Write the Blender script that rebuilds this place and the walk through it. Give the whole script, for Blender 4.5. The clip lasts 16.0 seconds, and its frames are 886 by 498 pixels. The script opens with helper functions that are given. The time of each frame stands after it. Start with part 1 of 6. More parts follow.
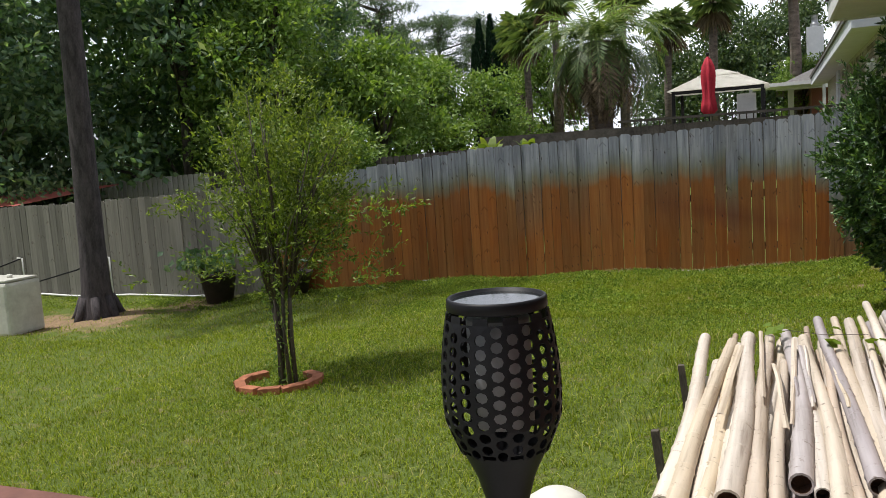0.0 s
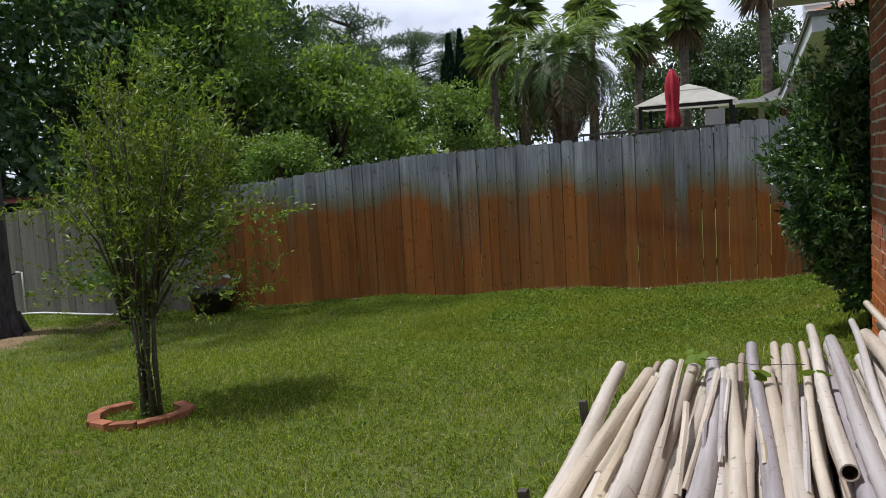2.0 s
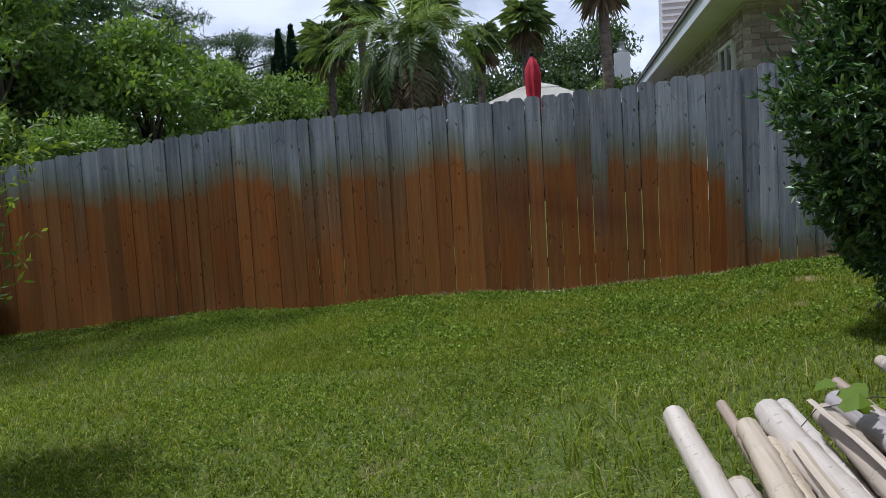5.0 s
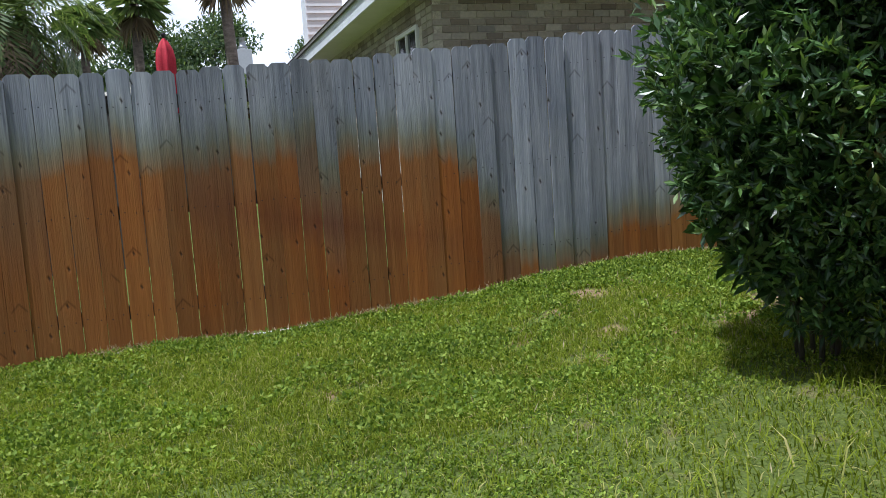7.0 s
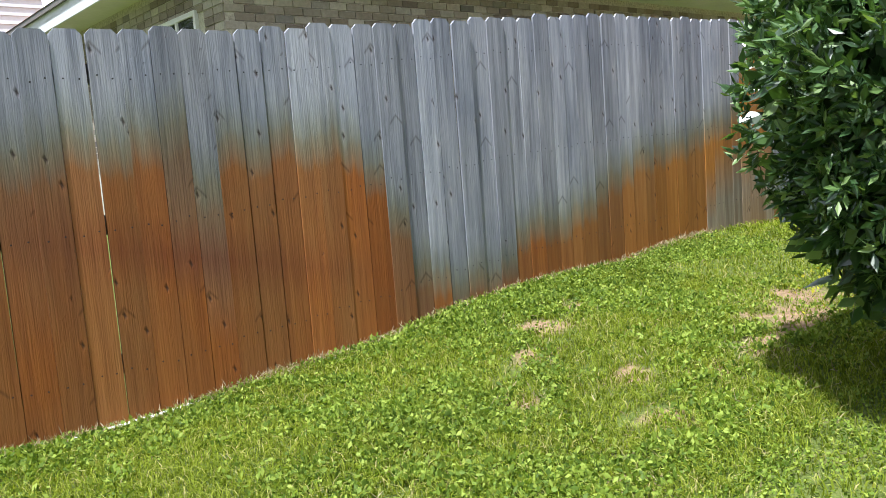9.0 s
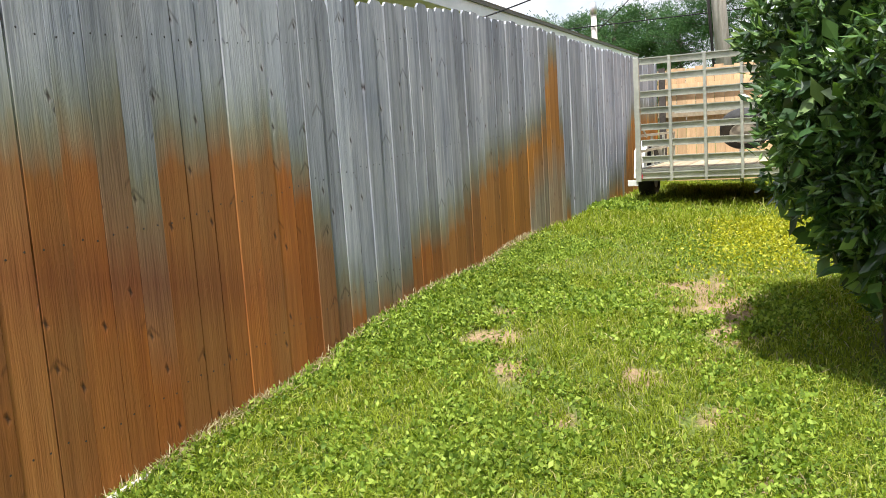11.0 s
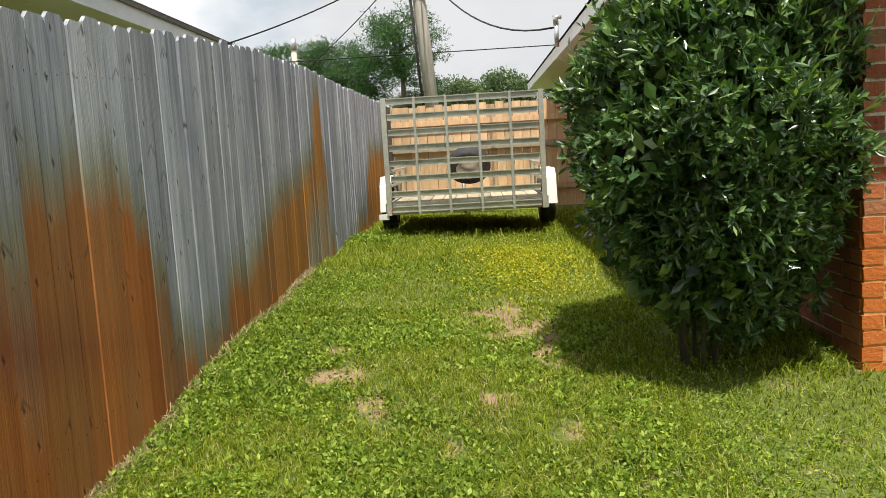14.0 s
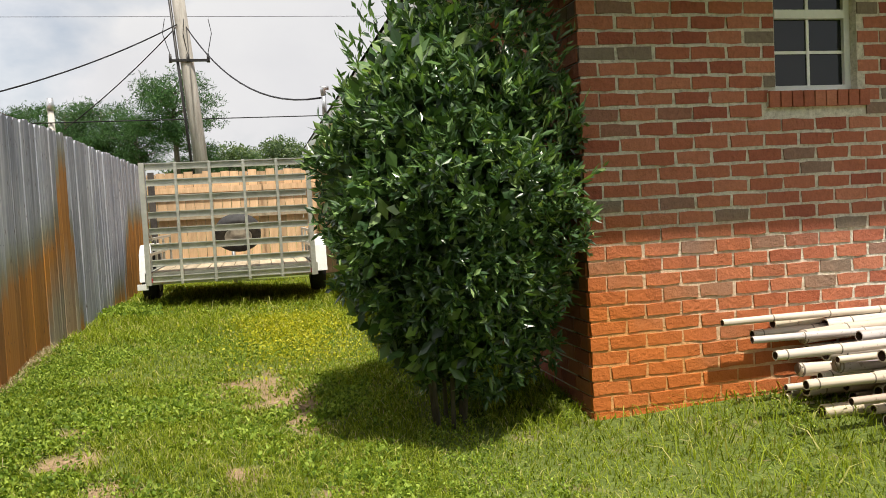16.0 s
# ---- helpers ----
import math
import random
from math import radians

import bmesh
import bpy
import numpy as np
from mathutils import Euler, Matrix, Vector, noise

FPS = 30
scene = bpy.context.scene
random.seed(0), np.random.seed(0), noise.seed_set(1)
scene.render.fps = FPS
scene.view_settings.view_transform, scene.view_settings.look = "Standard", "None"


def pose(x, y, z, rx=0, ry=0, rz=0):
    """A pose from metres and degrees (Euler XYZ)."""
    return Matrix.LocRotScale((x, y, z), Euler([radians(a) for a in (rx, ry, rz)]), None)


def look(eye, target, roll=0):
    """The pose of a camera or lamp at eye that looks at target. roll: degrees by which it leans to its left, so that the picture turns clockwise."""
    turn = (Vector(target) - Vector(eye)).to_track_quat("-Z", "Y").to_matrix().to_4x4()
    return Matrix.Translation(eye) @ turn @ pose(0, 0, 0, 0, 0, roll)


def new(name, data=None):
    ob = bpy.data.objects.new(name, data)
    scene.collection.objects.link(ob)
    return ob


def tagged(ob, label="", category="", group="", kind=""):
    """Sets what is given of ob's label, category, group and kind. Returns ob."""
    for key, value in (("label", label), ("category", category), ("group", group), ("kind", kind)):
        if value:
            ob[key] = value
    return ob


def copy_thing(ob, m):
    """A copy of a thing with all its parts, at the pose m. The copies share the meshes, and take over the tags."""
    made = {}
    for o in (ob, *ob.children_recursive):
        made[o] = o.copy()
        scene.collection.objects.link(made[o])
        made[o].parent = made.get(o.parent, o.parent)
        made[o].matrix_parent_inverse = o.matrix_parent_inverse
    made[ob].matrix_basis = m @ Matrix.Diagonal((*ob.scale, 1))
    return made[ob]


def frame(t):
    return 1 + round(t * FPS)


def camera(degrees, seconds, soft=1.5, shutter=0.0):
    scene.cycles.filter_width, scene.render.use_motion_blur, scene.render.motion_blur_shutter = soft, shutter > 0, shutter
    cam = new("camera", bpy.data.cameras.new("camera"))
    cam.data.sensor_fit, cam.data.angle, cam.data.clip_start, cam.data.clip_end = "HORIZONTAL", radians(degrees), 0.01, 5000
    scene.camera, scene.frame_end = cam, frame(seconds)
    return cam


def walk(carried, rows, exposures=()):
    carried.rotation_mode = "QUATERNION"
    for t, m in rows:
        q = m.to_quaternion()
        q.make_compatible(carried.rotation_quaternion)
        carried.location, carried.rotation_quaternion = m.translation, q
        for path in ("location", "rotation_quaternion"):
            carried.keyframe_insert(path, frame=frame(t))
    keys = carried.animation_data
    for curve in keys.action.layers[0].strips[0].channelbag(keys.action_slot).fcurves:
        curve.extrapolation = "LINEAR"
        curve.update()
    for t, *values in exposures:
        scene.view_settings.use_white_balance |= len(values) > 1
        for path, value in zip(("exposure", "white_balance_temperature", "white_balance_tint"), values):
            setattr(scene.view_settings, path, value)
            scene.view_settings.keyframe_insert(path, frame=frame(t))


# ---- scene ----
cam = camera(57.2, 16.0, soft=0.9)
METRES, EYE, TILT, LEAN, TURN = 10.5, 1.3125, 0.0, 0.0, 22.6
ROWS = [
    (0.0, 0.0, 0.0, 0.0, -0.42, -6.48, 3.73),
    (0.5, 0.0261, 0.0225, -0.0003, -1.45, -5.77, 3.78),
    (1.0, 0.0463, 0.0448, -0.001, -2.08, -4.67, 3.39),
    (1.5, 0.0562, 0.0667, -0.0056, -2.38, -4.95, 3.33),
    (2.0, 0.0656, 0.0857, -0.0189, -1.61, -5.16, 3.29),
    (2.5, 0.0666, 0.108, -0.033, -0.85, -5.26, 3.1),
    (3.0, 0.0695, 0.1384, -0.0459, -0.09, -4.77, 2.96),
    (4.2, 0.0515, 0.2462, -0.054, -8.0, -4.7, 3.2),
    (5.5, 0.0531, 0.3613, -0.0583, -19.17, -4.79, 3.54),
    (6.0, 0.0535, 0.4136, -0.0582, -27.44, -5.1, 3.68),
    (6.5, 0.0545, 0.4652, -0.058, -34.0, -5.45, 3.68),
    (7.0, 0.0557, 0.5173, -0.0565, -40.72, -6.11, 3.84),
    (7.5, 0.0545, 0.5661, -0.0543, -46.15, -5.73, 4.0),
    (8.0, 0.0569, 0.615, -0.0524, -50.42, -5.77, 4.1),
    (8.5, 0.0547, 0.6611, -0.0511, -56.36, -6.33, 4.22),
    (9.0, 0.0568, 0.7032, -0.0511, -63.23, -6.65, 4.31),
    (9.5, 0.0571, 0.746, -0.0499, -68.42, -6.25, 4.27),
    (10.0, 0.0581, 0.7854, -0.0509, -75.61, -6.85, 4.11),
    (12.5, 0.0685, 0.9361, -0.0387, -101.21, -7.38, 3.41),
    (13.0, 0.0668, 0.9396, -0.0381, -104.86, -7.23, 3.5),
    (13.5, 0.067, 0.9386, -0.0375, -108.16, -7.5, 3.47),
    (14.0, 0.068, 0.9389, -0.0377, -110.22, -6.85, 3.3),
    (14.5, 0.068, 0.9391, -0.0371, -111.0, -2.36, 3.21),
    (15.0, 0.0657, 0.9382, -0.0375, -112.46, -2.14, 3.08),
    (15.5, 0.0626, 0.9346, -0.0388, -117.16, -2.46, 3.0),
    (16.0, 0.0602, 0.9243, -0.0397, -125.4, -2.92, 3.06),
]
walk(cam, [(t, pose(0, 0, EYE, TILT, LEAN, TURN) @ pose(METRES * x, METRES * y, METRES * z, 90 + pitch, roll, yaw)) for t, x, y, z, yaw, pitch, roll in ROWS],
     [(0.0, 0.0, 6300, 11), (1.0, -0.28, 6000, 12), (2.0, -0.38, 5900, 13), (3.0, -0.47, 5700, 11), (5.5, -0.42, 5550, 14), (7.0, 0.15, 5650, 12), (9.0, 1.05, 5900, 13), (10.5, 1.08, 6250, 11), (12.5, 0.72, 6700, 6), (14.0, 0.62, 6800, 8), (16.0, 0.6, 6900, 10)])

# ---- world, sun ----
SUN = Vector((-0.37, -0.10, 1.0)).normalized()
wd = bpy.data.worlds.new("sky")
scene.world = wd
wd.use_nodes = True
wn, wl = wd.node_tree.nodes, wd.node_tree.links
wn.clear()
w_out = wn.new("ShaderNodeOutputWorld")
w_bg = wn.new("ShaderNodeBackground")
w_sky = wn.new("ShaderNodeTexSky")
w_sky.sky_type = "NISHITA"
w_sky.sun_disc = False
w_sky.sun_elevation = math.asin(SUN.z)
w_sky.sun_rotation = math.atan2(SUN.x, SUN.y)
w_sky.dust_density = 2.0
w_tc = wn.new("ShaderNodeTexCoord")
w_map = wn.new("ShaderNodeMapping")
w_map.inputs["Scale"].default_value = (1.5, 1.5, 2.6)
w_map.inputs["Location"].default_value = (0.4, 1.3, 0.2)
w_cloud = wn.new("ShaderNodeTexNoise")
w_cloud.inputs["Scale"].default_value = 1.7
w_cloud.inputs["Detail"].default_value = 7
w_cloud.inputs["Roughness"].default_value = 0.55
w_ramp = wn.new("ShaderNodeValToRGB")
w_ramp.color_ramp.elements[0].position, w_ramp.color_ramp.elements[1].position = 0.28, 0.52
w_shade = wn.new("ShaderNodeTexNoise")
w_shade.inputs["Scale"].default_value = 3.1
w_shade.inputs["Detail"].default_value = 6
w_tone = wn.new("ShaderNodeValToRGB")
w_tone.color_ramp.elements[0].position, w_tone.color_ramp.elements[1].position = 0.3, 0.65
w_tone.color_ramp.elements[0].color = (7.0, 7.2, 7.8, 1)
w_tone.color_ramp.elements[1].color = (8.0, 8.2, 8.6, 1)
w_mix = wn.new("ShaderNodeMix")
w_mix.data_type = "RGBA"
w_mix.clamp_factor = True
wl.new(w_tc.outputs["Generated"], w_map.inputs["Vector"])
wl.new(w_map.outputs["Vector"], w_cloud.inputs["Vector"])
wl.new(w_map.outputs["Vector"], w_shade.inputs["Vector"])
wl.new(w_cloud.outputs["Fac"], w_ramp.inputs["Fac"])
wl.new(w_shade.outputs["Fac"], w_tone.inputs["Fac"])
wl.new(w_ramp.outputs["Color"], w_mix.inputs["Factor"])
wl.new(w_sky.outputs["Color"], w_mix.inputs["A"])
w_sep = wn.new("ShaderNodeSeparateXYZ")
w_north = wn.new("ShaderNodeMapRange")
w_north.inputs["From Min"].default_value, w_north.inputs["From Max"].default_value = 0.15, 0.95
w_north.inputs["To Min"].default_value, w_north.inputs["To Max"].default_value = 0.82, 1.95
w_haze = wn.new("ShaderNodeVectorMath")
w_haze.operation = "SCALE"
wl.new(w_tc.outputs["Generated"], w_sep.inputs[0])
wl.new(w_sep.outputs[1], w_north.inputs["Value"])
wl.new(w_tone.outputs["Color"], w_haze.inputs[0])
wl.new(w_north.outputs[0], w_haze.inputs["Scale"])
wl.new(w_haze.outputs[0], w_mix.inputs["B"])
wl.new(w_mix.outputs["Result"], w_bg.inputs["Color"])
wl.new(w_bg.outputs["Background"], w_out.inputs["Surface"])
w_bg.inputs["Strength"].default_value = 0.085

sun = new("sun", bpy.data.lights.new("sun", "SUN"))
sun.data.energy, sun.data.angle, sun.data.color = 4.8, radians(1.2), (1.0, 0.96, 0.88)
sun.matrix_world = look((0, 0, 30), Vector((0, 0, 30)) - SUN)

# ---- materials ----


class Nodes:
    """A material under construction."""

    def __init__(self, name):
        self.m = bpy.data.materials.new(name)
        self.m.use_nodes = True
        self.t = self.m.node_tree
        self.b = self.t.nodes["Principled BSDF"]
        self.out = self.t.nodes["Material Output"]

    def n(self, kind, **props):
        node = self.t.nodes.new("ShaderNode" + kind)
        for key, value in props.items():
            if key in node.inputs.keys() or key.replace("_", " ") in node.inputs.keys():
                node.inputs[key.replace("_", " ")].default_value = value
        return node

    def link(self, a, b):
        self.t.links.new(a, b)

    def coords(self, which="Object", scale=(1, 1, 1)):
        c = self.n("TexCoord")
        p = self.n("Mapping", Scale=scale)
        self.link(c.outputs[which], p.inputs["Vector"])
        return p.outputs["Vector"]

    def world(self, scale=(1, 1, 1)):
        c = self.n("NewGeometry")
        p = self.n("Mapping", Scale=scale)
        self.link(c.outputs["Position"], p.inputs["Vector"])
        return p.outputs["Vector"]

    def noise(self, vec, scale, detail=4, rough=0.55):
        x = self.n("TexNoise", Scale=scale, Detail=detail, Roughness=rough)
        self.link(vec, x.inputs["Vector"])
        return x.outputs["Fac"]

    def ramp(self, fac, stops):
        r = self.n("ValToRGB")
        e = r.color_ramp.elements
        while len(e) < len(stops):
            e.new(0.5)
        for k, (p, c) in enumerate(stops):
            e[k].position = p
            e[k].color = (*c, 1) if len(c) == 3 else c
        self.link(fac, r.inputs["Fac"])
        return r.outputs["Color"]

    def mix(self, fac, a, b, blend="MIX"):
        x = self.t.nodes.new("ShaderNodeMix")
        x.data_type = "RGBA"
        x.blend_type = blend
        for v, key in ((fac, "Factor"), (a, "A"), (b, "B")):
            if hasattr(v, "links"):
                self.link(v, x.inputs[key])
            elif key == "Factor":
                x.inputs[key].default_value = v
            else:
                x.inputs[key].default_value = (*v, 1)
        return x.outputs["Result"]

    def math(self, op, a, b=0.0, c=0.0, clamp=False):
        x = self.t.nodes.new("ShaderNodeMath")
        x.operation = op
        x.use_clamp = clamp
        for k, v in enumerate((a, b, c)):
            if hasattr(v, "links"):
                self.link(v, x.inputs[k])
            else:
                x.inputs[k].default_value = v
        return x.outputs[0]

    def bump(self, height, strength=0.4, distance=0.01):
        x = self.n("Bump", Strength=strength, Distance=distance)
        self.link(height, x.inputs["Height"])
        self.link(x.outputs["Normal"], self.b.inputs["Normal"])

    def color(self, c):
        if hasattr(c, "links"):
            self.link(c, self.b.inputs["Base Color"])
        else:
            self.b.inputs["Base Color"].default_value = (*c, 1)

    def rough(self, v, metal=0.0):
        if hasattr(v, "links"):
            self.link(v, self.b.inputs["Roughness"])
        else:
            self.b.inputs["Roughness"].default_value = v
        self.b.inputs["Metallic"].default_value = metal


def grey3(v):
    return (v, v, v)


def plain(name, c0, c1, scale=8, rough=0.6, metal=0.0, bump=0.2, stretch=(1, 1, 1), rand=0.15, dist=0.004, which="Object"):
    """Two tones at two scales, a little relief, and a shade that varies from object to object."""
    m = Nodes(name)
    v = m.coords(which, stretch)
    big, fine = m.noise(v, scale, 3), m.noise(v, scale * 7, 5, 0.6)
    f = m.math("ADD", m.math("MULTIPLY", big, 0.6), m.math("MULTIPLY", fine, 0.4))
    col = m.ramp(f, [(0.32, c0), (0.66, c1)])
    info = m.n("ObjectInfo")
    k = m.math("MULTIPLY_ADD", info.outputs["Random"], 2 * rand, 1 - rand)
    cc = m.n("CombineColor")
    for s in ("Red", "Green", "Blue"):
        m.link(k, cc.inputs[s])
    m.color(m.mix(1.0, col, cc.outputs["Color"], "MULTIPLY"))
    m.rough(rough, metal)
    m.bump(f, bump, dist)
    return m.m


def leafy(name, stops, rough=0.45, trans=0.35, spec=0.5, coarse=0.35):
    """Leaves: tone by leaf, light through them."""
    m = Nodes(name)
    g = m.n("NewGeometry")
    col = m.ramp(g.outputs["Random Per Island"], stops)
    big = m.noise(m.world(), 0.9, 2)
    col = m.mix(coarse, col, m.ramp(big, [(0.3, grey3(0.35)), (0.7, grey3(1.0))]), "MULTIPLY")
    m.color(col)
    m.rough(rough)
    m.b.inputs["Specular IOR Level"].default_value = spec
    tr = m.n("BsdfTranslucent")
    m.link(m.mix(1.0, col, (1.25, 1.3, 0.45), "MULTIPLY"), tr.inputs["Color"])
    ms = m.n("MixShader")
    ms.inputs[0].default_value = trans
    m.link(m.b.outputs[0], ms.inputs[1])
    m.link(tr.outputs[0], ms.inputs[2])
    m.link(ms.outputs[0], m.out.inputs["Surface"])
    return m.m


def fence_wood():
    """Weathered grey pine above an orange-brown damp band whose top edge wanders along the fence."""
    m = Nodes("fence_wood")
    g = m.n("NewGeometry")
    info = m.n("ObjectInfo")
    rnd = info.outputs["Random"]
    sep = m.n("SeparateXYZ")
    m.link(g.outputs["Position"], sep.inputs[0])
    grain_map = m.world((13, 13, 0.55))
    shift = m.t.nodes.new("ShaderNodeVectorMath")
    shift.operation = "ADD"
    comb = m.n("CombineXYZ")
    m.link(m.math("MULTIPLY", rnd, 31.0), comb.inputs[2])
    m.link(grain_map, shift.inputs[0])
    m.link(comb.outputs[0], shift.inputs[1])
    vec = shift.outputs[0]
    grain = m.noise(vec, 2.2, 6, 0.65)
    fine = m.noise(vec, 9.0, 4, 0.6)
    raw = m.math("MULTIPLY_ADD", m.math("SUBTRACT", grain, 0.5), 0.80, 0.51)
    grain = m.math("MULTIPLY_ADD", m.math("SUBTRACT", grain, 0.5), 0.55, 0.52)
    blot = m.noise(m.world((2.2, 2.2, 1.0)), 1.3, 4, 0.6)
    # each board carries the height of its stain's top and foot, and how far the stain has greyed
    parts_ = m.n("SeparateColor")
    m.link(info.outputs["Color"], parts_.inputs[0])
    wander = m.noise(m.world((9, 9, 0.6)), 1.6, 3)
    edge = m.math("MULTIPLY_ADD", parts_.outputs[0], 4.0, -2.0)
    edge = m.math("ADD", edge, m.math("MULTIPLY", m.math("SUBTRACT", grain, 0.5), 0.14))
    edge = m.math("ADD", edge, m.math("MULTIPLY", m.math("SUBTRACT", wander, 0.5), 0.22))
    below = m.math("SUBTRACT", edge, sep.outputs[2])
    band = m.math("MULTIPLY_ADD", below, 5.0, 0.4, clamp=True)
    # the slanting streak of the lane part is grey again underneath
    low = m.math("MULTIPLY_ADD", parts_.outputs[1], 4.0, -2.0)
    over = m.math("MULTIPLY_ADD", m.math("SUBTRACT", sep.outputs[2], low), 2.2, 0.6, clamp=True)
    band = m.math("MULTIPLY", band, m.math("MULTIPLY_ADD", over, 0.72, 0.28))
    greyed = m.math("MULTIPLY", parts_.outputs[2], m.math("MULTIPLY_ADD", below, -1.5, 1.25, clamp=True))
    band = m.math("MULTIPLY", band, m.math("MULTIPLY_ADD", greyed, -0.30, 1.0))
    # the stained ground of the lane part is patchy: it fades near the soil
    near = m.math("MULTIPLY_ADD", below, 3.2, 0.95, clamp=True)
    grey = m.ramp(raw, [(0.27, (0.105, 0.115, 0.14)), (0.45, (0.255, 0.272, 0.315)), (0.62, (0.385, 0.405, 0.455)), (0.8, (0.56, 0.58, 0.62))])
    grey = m.mix(0.6, grey, m.ramp(blot, [(0.3, (0.60, 0.64, 0.72)), (0.7, (1.25, 1.2, 1.14))]), "MULTIPLY")
    teal = m.mix(0.85, grey, (0.66, 0.72, 0.52), "MULTIPLY")
    rust = m.ramp(grain, [(0.22, (0.065, 0.020, 0.008)), (0.42, (0.20, 0.058, 0.013)), (0.6, (0.335, 0.110, 0.019)), (0.82, (0.47, 0.19, 0.038))])
    brown = m.ramp(grain, [(0.22, (0.06, 0.038, 0.018)), (0.5, (0.20, 0.095, 0.032)), (0.8, (0.33, 0.18, 0.065))])
    pick = m.ramp(m.math("FRACT", m.math("MULTIPLY", rnd, 7.3)), [(0.15, grey3(0.1)), (0.5, grey3(0.95))])
    pick = m.mix(0.5, pick, m.ramp(blot, [(0.38, grey3(0)), (0.62, grey3(1))]))
    warm = m.mix(pick, rust, brown)
    warm = m.mix(0.20, warm, (0.42, 0.125, 0.018))
    col = m.mix(near, grey, teal)
    warm = m.mix(m.math("MULTIPLY_ADD", sep.outputs[0], 0.5, -0.85, clamp=True), warm, m.ramp(grain, [(0.25, (0.15, 0.058, 0.012)), (0.52, (0.34, 0.145, 0.026)), (0.8, (0.50, 0.26, 0.065))]))
    warm = m.mix(greyed, warm, brown)
    olive = m.math("MULTIPLY", m.math("SUBTRACT", 1.0, m.math("MULTIPLY", m.math("ABSOLUTE", m.math("ADD", below, 0.03)), 5.5), clamp=True), over)
    col = m.mix(band, col, warm)
    col = m.mix(m.math("MULTIPLY", olive, 0.45), col, m.ramp(grain, [(0.25, (0.10, 0.085, 0.04)), (0.8, (0.30, 0.24, 0.11))]))
    damp = m.math("MULTIPLY_ADD", m.noise(m.world((1.6, 1.6, 0.9)), 1.0, 3), 2.4, -0.95, clamp=True)
    col = m.mix(m.math("MULTIPLY", greyed, m.math("MULTIPLY_ADD", damp, 0.3, 0.15)), col, (0.055, 0.050, 0.042))
    # pale dry foot of the boards
    foot = m.math("MULTIPLY_ADD", below, 1.1, -0.85, clamp=True)
    redzone = m.math("SUBTRACT", 1.0, m.math("MULTIPLY", m.math("ABSOLUTE", m.math("SUBTRACT", m.math("MULTIPLY_ADD", sep.outputs[0], -0.22, 0.22), sep.outputs[2])), 5.0), clamp=True)
    redzone = m.math("MULTIPLY", redzone, m.math("SUBTRACT", 1.0, m.math("MULTIPLY", m.math("ABSOLUTE", m.math("ADD", sep.outputs[0], 0.6)), 0.75), clamp=True))
    col = m.mix(m.math("MULTIPLY", redzone, 0.5), col, (0.13, 0.022, 0.012))
    col = m.mix(m.math("MULTIPLY", foot, 0.4), col, (0.34, 0.15, 0.04))
    left = m.math("MULTIPLY_ADD", sep.outputs[0], -0.9, -6.0, clamp=True)
    pale = m.ramp(grain, [(0.25, (0.12, 0.11, 0.095)), (0.6, (0.26, 0.245, 0.215)), (0.85, (0.37, 0.35, 0.31))])
    col = m.mix(m.math("MULTIPLY", left, m.math("SUBTRACT", 1.0, band)), col, pale)
    # small dark knots, some with an inverted V of grain above them
    kn = m.n("TexVoronoi", Scale=1.0, Randomness=1.0)
    ks = m.t.nodes.new("ShaderNodeVectorMath")
    ks.operation = "ADD"
    m.link(m.world((7.0, 7.0, 3.0)), ks.inputs[0])
    m.link(comb.outputs[0], ks.inputs[1])
    m.link(ks.outputs[0], kn.inputs["Vector"])
    off = m.t.nodes.new("ShaderNodeVectorMath")
    off.operation = "SUBTRACT"
    m.link(ks.outputs[0], off.inputs[0])
    m.link(kn.outputs["Position"], off.inputs[1])
    osep = m.n("SeparateXYZ")
    m.link(off.outputs[0], osep.inputs[0])
    dx = m.math("ABSOLUTE", m.math("DIVIDE", osep.outputs[0], 7.0))
    dz = m.math("DIVIDE", osep.outputs[2], 3.0)
    csep = m.n("SeparateColor")
    m.link(kn.outputs["Color"], csep.inputs[0])
    slit = m.math("ADD", m.math("MULTIPLY", m.math("ABSOLUTE", m.math("DIVIDE", osep.outputs[0], 7.0)), 1.0), m.math("MULTIPLY", m.math("ABSOLUTE", m.math("ADD", dz, m.math("MULTIPLY", osep.outputs[0], 0.12))), 0.5))
    knot = m.math("MULTIPLY", m.ramp(slit, [(0.005, grey3(1.0)), (0.008, grey3(0.6)), (0.014, grey3(0.0))]), m.math("GREATER_THAN", csep.outputs[1], 0.6))
    vee = m.math("ABSOLUTE", m.math("SUBTRACT", m.math("ADD", dz, m.math("MULTIPLY", dx, 1.1)), 0.035))
    vee = m.math("MULTIPLY_ADD", m.math("ADD", vee, m.math("MULTIPLY", m.math("MAXIMUM", m.math("SUBTRACT", dx, 0.045), 0.0), 2.0)), -65.0, 1.0, clamp=True)
    vee = m.math("MULTIPLY", vee, m.math("GREATER_THAN", csep.outputs[0], 0.80))
    halo = m.math("MULTIPLY_ADD", m.math("ADD", dx, m.math("ABSOLUTE", m.math("MULTIPLY", dz, 0.5))), -22.0, 0.95, clamp=True)
    col = m.mix(m.math("MULTIPLY", m.math("MULTIPLY", halo, m.math("GREATER_THAN", csep.outputs[1], 0.6)), 0.35), col, m.mix(1.0, col, (1.5, 1.35, 1.25), "MULTIPLY"))
